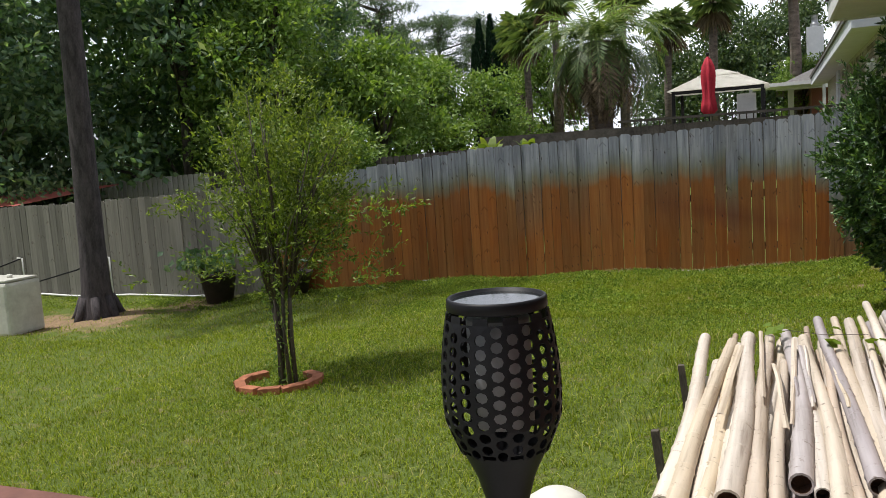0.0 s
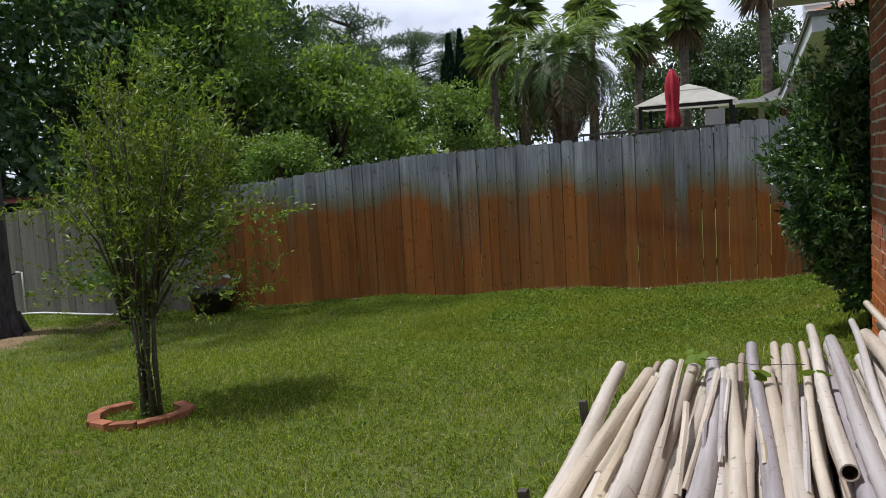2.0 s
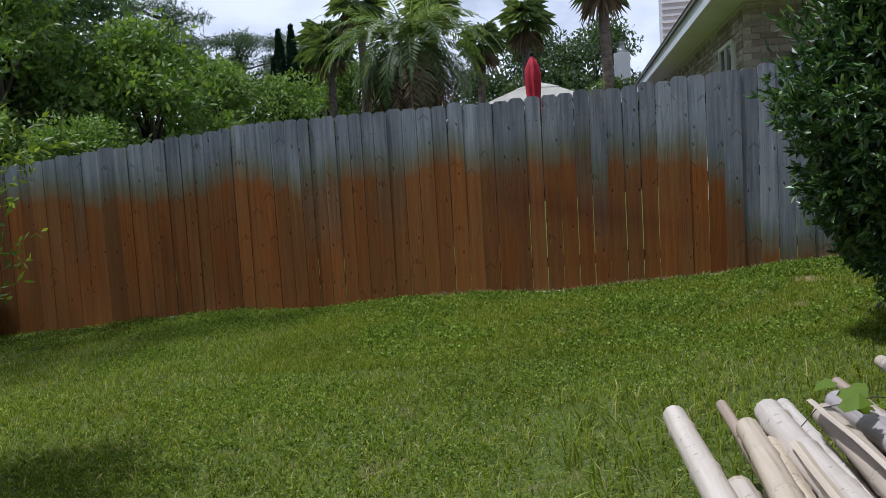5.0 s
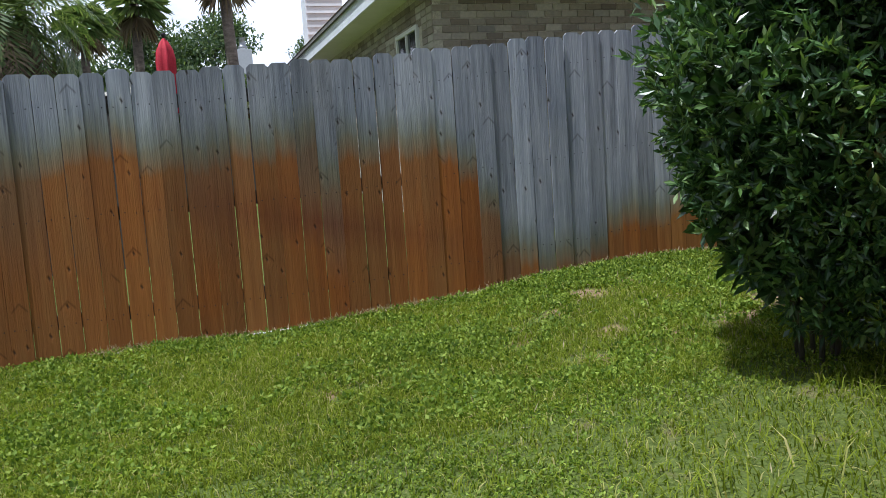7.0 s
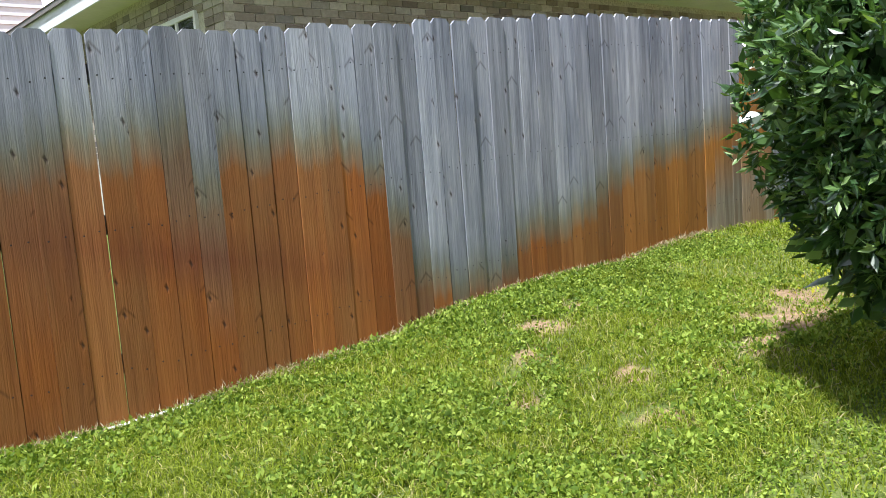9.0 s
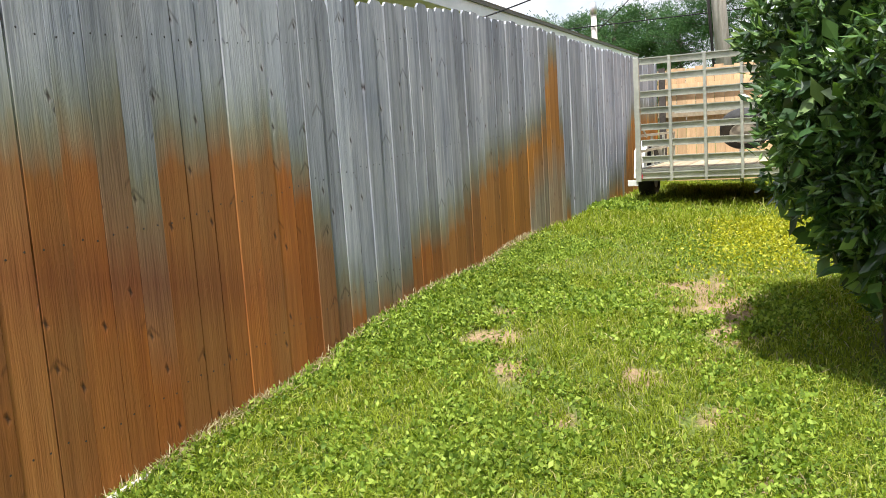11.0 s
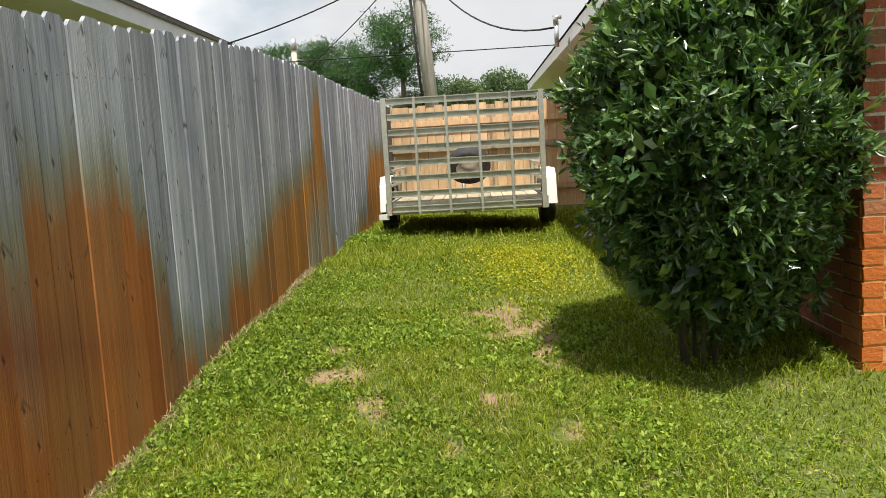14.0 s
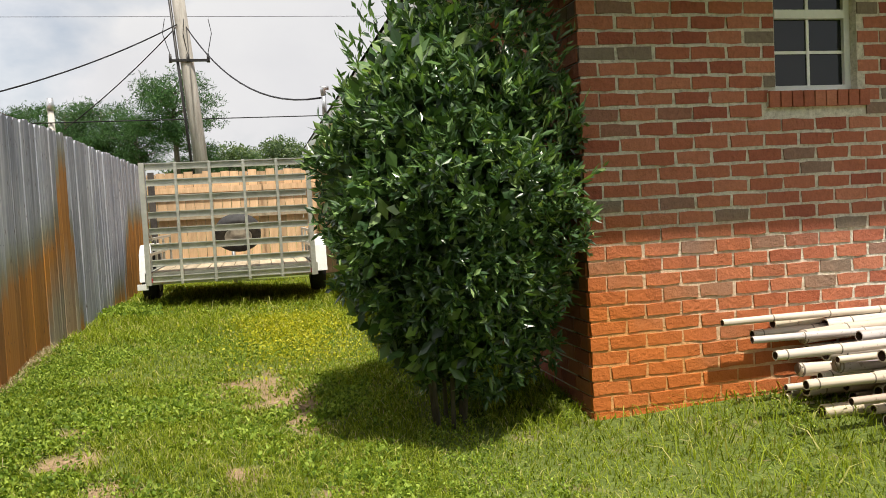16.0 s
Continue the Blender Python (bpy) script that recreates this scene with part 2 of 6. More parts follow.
    col = m.mix(m.math("MULTIPLY", vee, 0.6), col, m.mix(1.0, col, (0.30, 0.27, 0.26), "MULTIPLY"))
    col = m.mix(m.math("MULTIPLY", knot, 0.85), col, (0.03, 0.018, 0.012))
    shade = m.math("MULTIPLY_ADD", m.math("FRACT", m.math("MULTIPLY", rnd, 13.7)), 0.42, 0.80)
    cc = m.n("CombineColor")
    for s in ("Red", "Green", "Blue"):
        m.link(shade, cc.inputs[s])
    col = m.mix(1.0, col, cc.outputs["Color"], "MULTIPLY")
    m.color(col)
    m.rough(0.82)
    m.b.inputs["Specular IOR Level"].default_value = 0.25
    h = m.math("ADD", m.math("MULTIPLY", grain, 0.7), m.math("MULTIPLY", fine, 0.5))
    m.bump(m.math("SUBTRACT", h, m.math("MULTIPLY", knot, 0.5)), 0.8, 0.008)
    return m.m


def soil_and_lawn():
    m = Nodes("lawn_soil")
    v = m.world()
    big, mid, fine = m.noise(v, 0.55, 4), m.noise(v, 4.5, 5, 0.6), m.noise(v, 60.0, 4, 0.7)
    green = m.ramp(fine, [(0.3, (0.055, 0.078, 0.018)), (0.55, (0.115, 0.15, 0.038)), (0.75, (0.20, 0.225, 0.075))])
    dry = m.ramp(fine, [(0.3, (0.12, 0.095, 0.05)), (0.7, (0.27, 0.22, 0.12))])
    earth = m.ramp(m.noise(v, 30.0, 6, 0.7), [(0.3, (0.15, 0.10, 0.06)), (0.7, (0.38, 0.27, 0.17))])
    col = m.mix(m.ramp(mid, [(0.56, grey3(0)), (0.72, grey3(0.8))]), green, dry)
    g = m.n("NewGeometry")
    bare = None
    for x, y, r in BARE:
        d = m.t.nodes.new("ShaderNodeVectorMath")
        d.operation = "DISTANCE"
        flat = m.n("Mapping", Scale=(1, 1, 0))
        m.link(g.outputs["Position"], flat.inputs["Vector"])
        m.link(flat.outputs[0], d.inputs[0])
        d.inputs[1].default_value = (x, y, 0)
        k = m.math("SUBTRACT", 1.0, m.math("DIVIDE", d.outputs["Value"], r))
        bare = k if bare is None else m.math("MAXIMUM", bare, k)
    bare = m.math("ADD", bare, m.math("MULTIPLY", m.math("SUBTRACT", mid, 0.5), 2.2))
    col = m.mix(m.math("MULTIPLY_ADD", bare, 1.7, -0.1, clamp=True), col, earth)
    m.color(col)
    m.rough(1.0)
    m.b.inputs["Specular IOR Level"].default_value = 0.05
    m.bump(fine, 0.6, 0.02)
    return m.m

# ---- geometry helpers ----


def mesh_arrays(name, verts, faces):
    """A mesh from an array of points and an array of faces of one size."""
    me = bpy.data.meshes.new(name)
    verts, faces = np.asarray(verts, np.float32), np.asarray(faces, np.int32)
    k = faces.shape[1]
    me.vertices.add(len(verts))
    me.vertices.foreach_set("co", verts.ravel())
    me.loops.add(faces.size)
    me.loops.foreach_set("vertex_index", faces.ravel())
    me.polygons.add(len(faces))
    me.polygons.foreach_set("loop_start", np.arange(0, faces.size, k, dtype=np.int32))
    me.polygons.foreach_set("use_smooth", [False] * len(faces))
    me.update(calc_edges=True)
    return me


def put(name, me, material, parent=None, label="", at=(0, 0, 0), smooth=False):
    if material and not me.materials:
        me.materials.append(material)
    if smooth:
        me.polygons.foreach_set("use_smooth", [True] * len(me.polygons))
    ob = new(name, me)
    ob.location = at
    ob.parent = parent
    return tagged(ob, label)


def part(name, bm, material, parent=None, label="", at=(0, 0, 0), smooth=False):
    me = bpy.data.meshes.new(name)
    bm.normal_update()
    bm.to_mesh(me)
    bm.free()
    return put(name, me, material, parent, label, at, smooth)


def thing(name, at, label, category, group="", kind="", turn=0.0):
    e = new(name)
    e.empty_display_size = 0.1
    e.location = at
    e.rotation_euler.z = radians(turn)
    return tagged(e, label, category, group, kind)


def box(bm, x0, x1, y0, y1, z0, z1, bevel=0.0):
    r = bmesh.ops.create_cube(bm, size=1.0, matrix=Matrix.Translation(((x0 + x1) / 2, (y0 + y1) / 2, (z0 + z1) / 2)) @ Matrix.Diagonal((x1 - x0, y1 - y0, z1 - z0, 1)))
    if bevel:
        bmesh.ops.bevel(bm, geom=list({e for v in r["verts"] for e in v.link_edges}), offset=bevel, segments=2, affect="EDGES", profile=0.6)
    return bm


def tube(bm, pts, radii, seg=8, caps=True):
    """A round bar along points, with a radius for each."""
    pts = [Vector(p) for p in pts]
    if not hasattr(radii, "__len__"):
        radii = [radii] * len(pts)
    rings = []
    ref = None
    for k, p in enumerate(pts):
        d = (pts[min(k + 1, len(pts) - 1)] - pts[max(k - 1, 0)]).normalized()
        if ref is None:
            ref = Vector((0, 0, 1)) if abs(d.z) < 0.9 else Vector((1, 0, 0))
        u = d.cross(ref).normalized()
        w = u.cross(d)
        ref = w
        rings.append([bm.verts.new(p + (u * math.cos(a) + w * math.sin(a)) * radii[k]) for a in (2 * math.pi * j / seg for j in range(seg))])
    for a, b in zip(rings, rings[1:]):
        for j in range(seg):
            bm.faces.new((a[j], a[(j + 1) % seg], b[(j + 1) % seg], b[j])).smooth = True
    if caps:
        bm.faces.new(rings[0][::-1])
        bm.faces.new(rings[-1])
    return bm


def lathe(bm, profile, seg=24, centre=(0, 0, 0)):
    """A turned shape from (radius, height) pairs."""
    c = Vector(centre)
    rings = [[bm.verts.new(c + Vector((r * math.cos(a), r * math.sin(a), z))) for a in (2 * math.pi * j / seg for j in range(seg))] for r, z in profile]
    for a, b in zip(rings, rings[1:]):
        for j in range(seg):
            bm.faces.new((a[j], a[(j + 1) % seg], b[(j + 1) % seg], b[j])).smooth = True
    return rings


def prism(bm, outline, depth, axis="y"):
    """An outline in a plane, given thickness along the third axis from depth[0] to depth[1]."""
    def at(a, b, d):
        return {"y": (a, d, b), "x": (d, a, b), "z": (a, b, d)}[axis]
    v0 = [bm.verts.new(at(a, b, depth[0])) for a, b in outline]
    v1 = [bm.verts.new(at(a, b, depth[1])) for a, b in outline]
    bm.faces.new(v0)
    bm.faces.new(v1[::-1])
    for k in range(len(v0)):
        j = (k + 1) % len(v0)
        bm.faces.new((v0[k], v1[k], v1[j], v0[j]))
    bmesh.ops.recalc_face_normals(bm, faces=bm.faces[:])
    return bm


def leaves(points, length, width, rng, up=0.2, out=None, fold=0.25, spread=1.0):
    """Folded four-point leaves at the points: arrays of corners and faces. out: directions that they lean towards."""
    n = len(points)
    d = rng.normal(size=(n, 3)) * spread
    if out is not None:
        d += out
    d[:, 2] += up
    d /= np.linalg.norm(d, axis=1)[:, None] + 1e-9
    s = np.cross(d, rng.normal(size=(n, 3)))
    s /= np.linalg.norm(s, axis=1)[:, None] + 1e-9
    nrm = np.cross(d, s)
    ln = length * rng.uniform(0.6, 1.25, (n, 1))
    wd2 = width * rng.uniform(0.7, 1.2, (n, 1)) / 2
    base = points
    midp = base + d * ln * 0.5
    v = np.stack([base, midp + s * wd2 + nrm * wd2 * fold, base + d * ln, midp - s * wd2 + nrm * wd2 * fold], 1).reshape(-1, 3)
    i = np.arange(n)[:, None] * 4
    f = np.concatenate([i + [0, 1, 2], i + [0, 2, 3]], 1).reshape(-1, 3)
    return v, f


def merged(parts):
    vs, fs, k = [], [], 0
    for v, f in parts:
        vs.append(v)
        fs.append(f + k)
        k += len(v)
    return np.concatenate(vs), np.concatenate(fs)


# ---- the lie of the land ----
FENCE_Y = 10.92
LAND_X = [-60, -20, -12, -8.8, -6.7, -5.7, -4.6, -2.2, -0.9, 0.4, 1.6, 2.7, 4.4, 12, 60]
LAND_Z = [-0.85, -0.85, -0.76, -0.76, -0.64, -0.54, -0.49, -0.40, -0.38, -0.29, -0.17, -0.14, -0.08, -0.1, -0.1]
TOP_X = [-20, -12, -9.5, -7.0, -5.2, -4.1, -3.1, -1.2, -0.1, 0.75, 1.7, 2.9, 4.5, 12]
TOP_Z = [0.86, 0.92, 0.97, 1.12, 1.27, 1.38, 1.42, 1.45, 1.50, 1.57, 1.65, 1.72, 1.76, 1.76]
BARE = [(1.9, 9.08, 0.52), (2.35, 9.3, 0.40), (1.5, 9.0, 0.26), (1.05, 10.15, 0.2), (1.4, 10.2, 0.15), (0.72, 9.93, 0.18), (1.0, 9.05, 0.16), (0.72, 9.32, 0.13), (0.45, 8.97, 0.14),
        (-0.08, 8.74, 0.16), (0.3, 9.6, 0.13), (-0.9, 9.3, 0.12), (-9.6, 9.3, 1.1), (-8.6, 10.4, 0.7), (-10.4, 9.0, 1.0)]


def land(x, y):
    x, y = np.asarray(x, float), np.asarray(y, float)
    z = np.interp(x, LAND_X, LAND_Z)
    z = z - 0.08 * np.clip((10.9 - y) / 2, 0, 1)
    z = z + np.clip((y - 14) * 0.085, 0, 1.9) * np.clip((x + 22) / 10, 0, 1) * np.clip((20 - x) / 8, 0, 1)
    rough = 0.012 * np.sin(2.3 * x + 1.1 * y) + 0.010 * np.sin(1.7 * y - 3.1 * x + 1) + 0.008 * np.sin(5.1 * x) * np.cos(4.3 * y)
    return z + rough * np.clip((30 - np.abs(x)) / 10, 0, 1)


def on_land(x, y, up=0.0):
    return (x, y, float(land(x, y)) + up)
M_LAWN = soil_and_lawn()
M_FENCE = fence_wood()
# ground sheet: fine near, wide far
xs = np.unique(np.concatenate([np.linspace(-16, 14, 201), np.linspace(-400, -16, 20), np.linspace(14, 400, 20)]))
ys = np.unique(np.concatenate([np.linspace(-4, 14, 121), np.linspace(-300, -4, 14), np.linspace(14, 500, 24)]))
gx, gy = np.meshgrid(xs, ys)
gz = land(gx, gy)
gv = np.stack([gx, gy, gz], -1).reshape(-1, 3)
nx = len(xs)
ii, jj = np.meshgrid(np.arange(nx - 1), np.arange(len(ys) - 1))
a = (jj * nx + ii).ravel()
ground = put("ground", mesh_arrays("ground", gv, np.stack([a, a + 1, a + nx + 1, a + nx], 1)), M_LAWN, smooth=True)
tagged(ground, "mown green lawn with bare sandy patches and weeds", "lawn", kind="structure")
M_BRICK = Nodes("red_brick")
_v = M_BRICK.coords("Object", (1, 1, 1))
_info = M_BRICK.n("ObjectInfo")
_g = M_BRICK.n("NewGeometry")
_r = M_BRICK.math("FRACT", M_BRICK.math("ADD", M_BRICK.math("MULTIPLY", _info.outputs["Random"], 5.7), M_BRICK.math("MULTIPLY", _g.outputs["Random Per Island"], 3.3)))
_f = M_BRICK.noise(M_BRICK.world(), 38.0, 5, 0.65)
_c = M_BRICK.ramp(_r, [(0.0, (0.27, 0.070, 0.040)), (0.3, (0.37, 0.115, 0.062)), (0.55, (0.42, 0.155, 0.090)), (0.78, (0.34, 0.100, 0.052)), (0.86, (0.25, 0.13, 0.095)), (0.93, (0.20, 0.155, 0.12))])
_c = M_BRICK.mix(0.55, _c, M_BRICK.ramp(_f, [(0.3, (0.6, 0.58, 0.56)), (0.7, (1.2, 1.18, 1.15))]), "MULTIPLY")
# rusty water stain on the lowest courses
_s = M_BRICK.n("SeparateXYZ")
M_BRICK.link(_g.outputs["Position"], _s.inputs[0])
_h = M_BRICK.math("ADD", M_BRICK.math("MULTIPLY_ADD", _s.outputs[2], -1.8, 1.45), M_BRICK.math("MULTIPLY", M_BRICK.math("SUBTRACT", M_BRICK.noise(M_BRICK.world((1, 1, 0.5)), 2.5, 3), 0.5), 1.2))
_h = M_BRICK.math("MULTIPLY", _h, M_BRICK.math("MULTIPLY_ADD", _s.outputs[1], 0.55, -3.1, clamp=True), clamp=True)
_h = M_BRICK.math("MULTIPLY", _h, M_BRICK.math("MULTIPLY_ADD", _s.outputs[0], -30.0, 32.4, clamp=True))
_c = M_BRICK.mix(M_BRICK.math("MULTIPLY", _h, 0.9), _c, (0.50, 0.130, 0.016))
M_BRICK.color(_c)
M_BRICK.rough(0.88)
M_BRICK.bump(_f, 0.9, 0.010)
M_BRICK = M_BRICK.m
M_MORTAR = Nodes("mortar")
_f = M_MORTAR.noise(M_MORTAR.world(), 30.0, 5, 0.7)
_c = M_MORTAR.ramp(_f, [(0.3, (0.32, 0.29, 0.23)), (0.48, (0.56, 0.52, 0.44)), (0.7, (0.72, 0.68, 0.59))])
_s = M_MORTAR.n("SeparateXYZ")
M_MORTAR.link(M_MORTAR.n("NewGeometry").outputs["Position"], _s.inputs[0])
_h = M_MORTAR.math("ADD", M_MORTAR.math("MULTIPLY_ADD", _s.outputs[2], -1.8, 1.45), M_MORTAR.math("MULTIPLY", M_MORTAR.math("SUBTRACT", M_MORTAR.noise(M_MORTAR.world((1, 1, 0.5)), 2.5, 3), 0.5), 1.2))
_h = M_MORTAR.math("MULTIPLY", _h, M_MORTAR.math("MULTIPLY_ADD", _s.outputs[1], 0.55, -3.1, clamp=True), clamp=True)
_h = M_MORTAR.math("MULTIPLY", _h, M_MORTAR.math("MULTIPLY_ADD", _s.outputs[0], -30.0, 32.4, clamp=True))
M_MORTAR.color(M_MORTAR.mix(M_MORTAR.math("MULTIPLY", _h, 0.9), _c, (0.60, 0.27, 0.07)))
M_MORTAR.rough(0.95)
M_MORTAR.bump(_f, 1.0, 0.012)
M_MORTAR = M_MORTAR.m
M_NBRICK = plain("pale_brick", (0.26, 0.22, 0.19), (0.50, 0.44, 0.38), 6, 0.9, bump=0.4, rand=0.45)
M_WHITE = plain("white_paint", (0.66, 0.67, 0.66), (0.80, 0.80, 0.79), 3, 0.5, rand=0.05)
M_SOFFIT = plain("soffit_paint", (0.64, 0.63, 0.57), (0.75, 0.74, 0.69), 3, 0.6, rand=0.05)
M_SHINGLE = plain("roof_shingle", (0.09, 0.085, 0.085), (0.20, 0.19, 0.18), 5, 0.95, bump=0.8, rand=0.2, stretch=(2, 6, 6))
M_SHINGLE_RED = plain("brown_roof_shingle", (0.22, 0.12, 0.075), (0.44, 0.27, 0.18), 5, 0.95, bump=0.8, rand=0.2, stretch=(3, 3, 3))
M_GLASS = Nodes("window_glass")
M_GLASS.color((0.015, 0.018, 0.02))
M_GLASS.rough(0.05)
M_GLASS.b.inputs["Specular IOR Level"].default_value = 0.35
M_GLASS = M_GLASS.m
M_BARK = plain("pine_bark", (0.016, 0.014, 0.015), (0.095, 0.080, 0.084), 5, 0.95, bump=1.0, dist=0.03, stretch=(3.0, 3.0, 0.8))
M_BARK2 = plain("grey_bark", (0.045, 0.037, 0.028), (0.13, 0.108, 0.085), 9, 0.9, bump=0.7, stretch=(2, 2, 0.6))
M_PALMTRUNK = plain("palm_trunk", (0.07, 0.055, 0.045), (0.24, 0.20, 0.165), 6, 0.95, bump=1.0, dist=0.03, stretch=(1, 1, 2.5))
M_BAMBOO = Nodes("cut_bamboo")
_v = M_BAMBOO.coords("Object", (14, 0.6, 14))
_i = M_BAMBOO.n("ObjectInfo")
_n = M_BAMBOO.noise(_v, 1.5, 5, 0.6)
_b = M_BAMBOO.ramp(_i.outputs["Random"], [(0.0, (0.56, 0.48, 0.38)), (0.2, (0.66, 0.62, 0.57)), (0.4, (0.50, 0.43, 0.36)), (0.55, (0.60, 0.51, 0.38)), (0.7, (0.62, 0.58, 0.55)), (0.84, (0.34, 0.31, 0.33)), (0.9, (0.42, 0.32, 0.24)), (1.0, (0.64, 0.58, 0.50))])
_c = M_BAMBOO.mix(0.8, _b, M_BAMBOO.ramp(_n, [(0.30, (0.42, 0.37, 0.34)), (0.40, (0.80, 0.77, 0.73)), (0.52, (1.0, 0.98, 0.96)), (0.7, (1.22, 1.2, 1.17))]), "MULTIPLY")
_k = M_BAMBOO.ramp(M_BAMBOO.noise(M_BAMBOO.coords("Object"), 26.0, 3, 0.7), [(0.62, grey3(0)), (0.72, grey3(0.7))])
_c = M_BAMBOO.mix(_k, _c, (0.13, 0.09, 0.06))
M_BAMBOO.color(_c)
M_BAMBOO.rough(0.5)
M_BAMBOO.bump(_n, 0.6, 0.005)
M_BAMBOO = M_BAMBOO.m
M_NODE = plain("bamboo_node", (0.08, 0.06, 0.05), (0.22, 0.18, 0.14), 20, 0.7)
M_TUBE = plain("milky_tube", (0.30, 0.30, 0.32), (0.42, 0.42, 0.44), 10, 0.5)
M_BORE_DARK = plain("cut_end", (0.035, 0.016, 0.008), (0.12, 0.055, 0.03), 30, 0.9)
M_ALU = plain("weathered_aluminium", (0.38, 0.39, 0.35), (0.60, 0.60, 0.54), 4, 0.45, metal=0.55, rand=0.05)
M_STEELWHITE = plain("white_steel", (0.62, 0.62, 0.60), (0.80, 0.80, 0.78), 5, 0.35, rand=0.03)
M_RUBBER = plain("tyre_rubber", (0.012, 0.012, 0.013), (0.035, 0.035, 0.036), 20, 0.8)
M_NEWWOOD = plain("new_pine_boards", (0.46, 0.28, 0.15), (0.72, 0.50, 0.30), 2.0, 0.75, rand=0.22, stretch=(8, 8, 1))
M_DECKWOOD = plain("trailer_deck_boards", (0.26, 0.20, 0.13), (0.48, 0.40, 0.28), 2.0, 0.8, rand=0.2, stretch=(1, 8, 8))
M_BLACK = plain("black_plastic", (0.006, 0.006, 0.008), (0.012, 0.012, 0.015), 30, 0.5, rand=0.02, bump=0.05)
M_BLACK.node_tree.nodes["Principled BSDF"].inputs["Specular IOR Level"].default_value = 0.22
M_DARKMETAL = plain("dark_metal", (0.015, 0.015, 0.017), (0.035, 0.033, 0.032), 20, 0.45, metal=0.4)
M_GREYMETAL = plain("galvanised_metal", (0.32, 0.33, 0.35), (0.52, 0.53, 0.55), 6, 0.4, metal=0.8)
M_POLE = plain("utility_pole_wood", (0.27, 0.25, 0.22), (0.50, 0.48, 0.44), 3, 0.9, bump=0.5, stretch=(6, 6, 0.5))
M_PVC = plain("white_pvc", (0.70, 0.70, 0.68), (0.84, 0.84, 0.82), 4, 0.4, rand=0.03)
M_RED = plain("red_canvas", (0.36, 0.012, 0.03), (0.60, 0.03, 0.06), 6, 0.75, rand=0.05)
M_CANVAS = plain("cream_canvas", (0.62, 0.60, 0.54), (0.78, 0.76, 0.70), 2, 0.8, rand=0.03)
M_DARKWOOD = plain("dark_wood", (0.035, 0.03, 0.028), (0.11, 0.095, 0.085), 5, 0.85, rand=0.2)
M_TERRA = plain("orange_brick", (0.24, 0.08, 0.04), (0.44, 0.17, 0.085), 14, 0.9, rand=0.2, bump=0.6)
M_POT = plain("dark_pot", (0.02, 0.015, 0.014), (0.06, 0.045, 0.04), 8, 0.6)
M_EARTH = plain("potting_soil", (0.03, 0.02, 0.014), (0.10, 0.07, 0.05), 30, 1.0, bump=0.8)
M_TANK = plain("aged_white_plastic", (0.45, 0.44, 0.38), (0.66, 0.65, 0.58), 3, 0.5)
M_REDROOF = plain("red_metal_roof", (0.30, 0.06, 0.05), (0.46, 0.13, 0.10), 4, 0.6)
M_CONCRETE = plain("concrete", (0.30, 0.29, 0.27), (0.46, 0.45, 0.42), 5, 0.9)
M_REDWOOD = plain("red_brown_rail", (0.10, 0.035, 0.025), (0.20, 0.085, 0.06), 6, 0.6)
M_SIDING = plain("white_siding", (0.62, 0.66, 0.70), (0.76, 0.79, 0.83), 2, 0.55)

L_BUSH = leafy("dark_glossy_leaf", [(0.0, (0.022, 0.052, 0.020)), (0.5, (0.052, 0.115, 0.038)), (0.82, (0.115, 0.215, 0.062)), (1.0, (0.26, 0.37, 0.14))], 0.32, 0.28, 0.7, 0.1)
L_LIME = leafy("lime_leaf", [(0.0, (0.07, 0.115, 0.022)), (0.5, (0.15, 0.215, 0.036)), (1.0, (0.32, 0.39, 0.08))], 0.45, 0.42, 0.4, 0.25)
# leaf tones raised and blued to carry distance haze; potted plants share them
L_DARK = leafy("hazed_forest_leaf", [(0.0, (0.09, 0.165, 0.115)), (0.5, (0.175, 0.29, 0.175)), (0.92, (0.30, 0.41, 0.25)), (1.0, (0.42, 0.48, 0.36))], 0.4, 0.5, 0.6, 0.1)
L_OAK = leafy("evergreen_oak_leaf", [(0.0, (0.05, 0.09, 0.045)), (0.5, (0.09, 0.15, 0.07)), (1.0, (0.19, 0.25, 0.12))], 0.5, 0.35, 0.4, 0.3)
L_MID = leafy("mid_green_leaf", [(0.0, (0.11, 0.20, 0.05)), (0.5, (0.20, 0.32, 0.075)), (1.0, (0.34, 0.46, 0.13))], 0.5, 0.35, 0.4, 0.4)
# needle colour lightened and greyed: haze over the far pines is painted in
L_PINE = leafy("hazed_pine_needle", [(0.0, (0.07, 0.12, 0.07)), (0.6, (0.13, 0.19, 0.11)), (1.0, (0.18, 0.24, 0.14))], 0.6, 0.2, 0.3, 0.3)
L_FARPINE = leafy("far_pine_needle", [(0.0, (0.03, 0.075, 0.03)), (0.6, (0.055, 0.125, 0.045)), (1.0, (0.11, 0.19, 0.07))], 0.7, 0.15, 0.1, 0.3)
L_CYP = leafy("cypress_scale", [(0.0, (0.010, 0.030, 0.020)), (1.0, (0.030, 0.070, 0.038))], 0.7, 0.1, 0.2, 0.2)
L_PALM = leafy("palm_frond", [(0.0, (0.09, 0.15, 0.06)), (0.6, (0.16, 0.23, 0.095)), (1.0, (0.30, 0.36, 0.17))], 0.45, 0.42, 0.5, 0.1)
L_DEAD = leafy("dead_frond", [(0.0, (0.10, 0.075, 0.05)), (1.0, (0.30, 0.24, 0.16))], 0.8, 0.15, 0.2, 0.1)
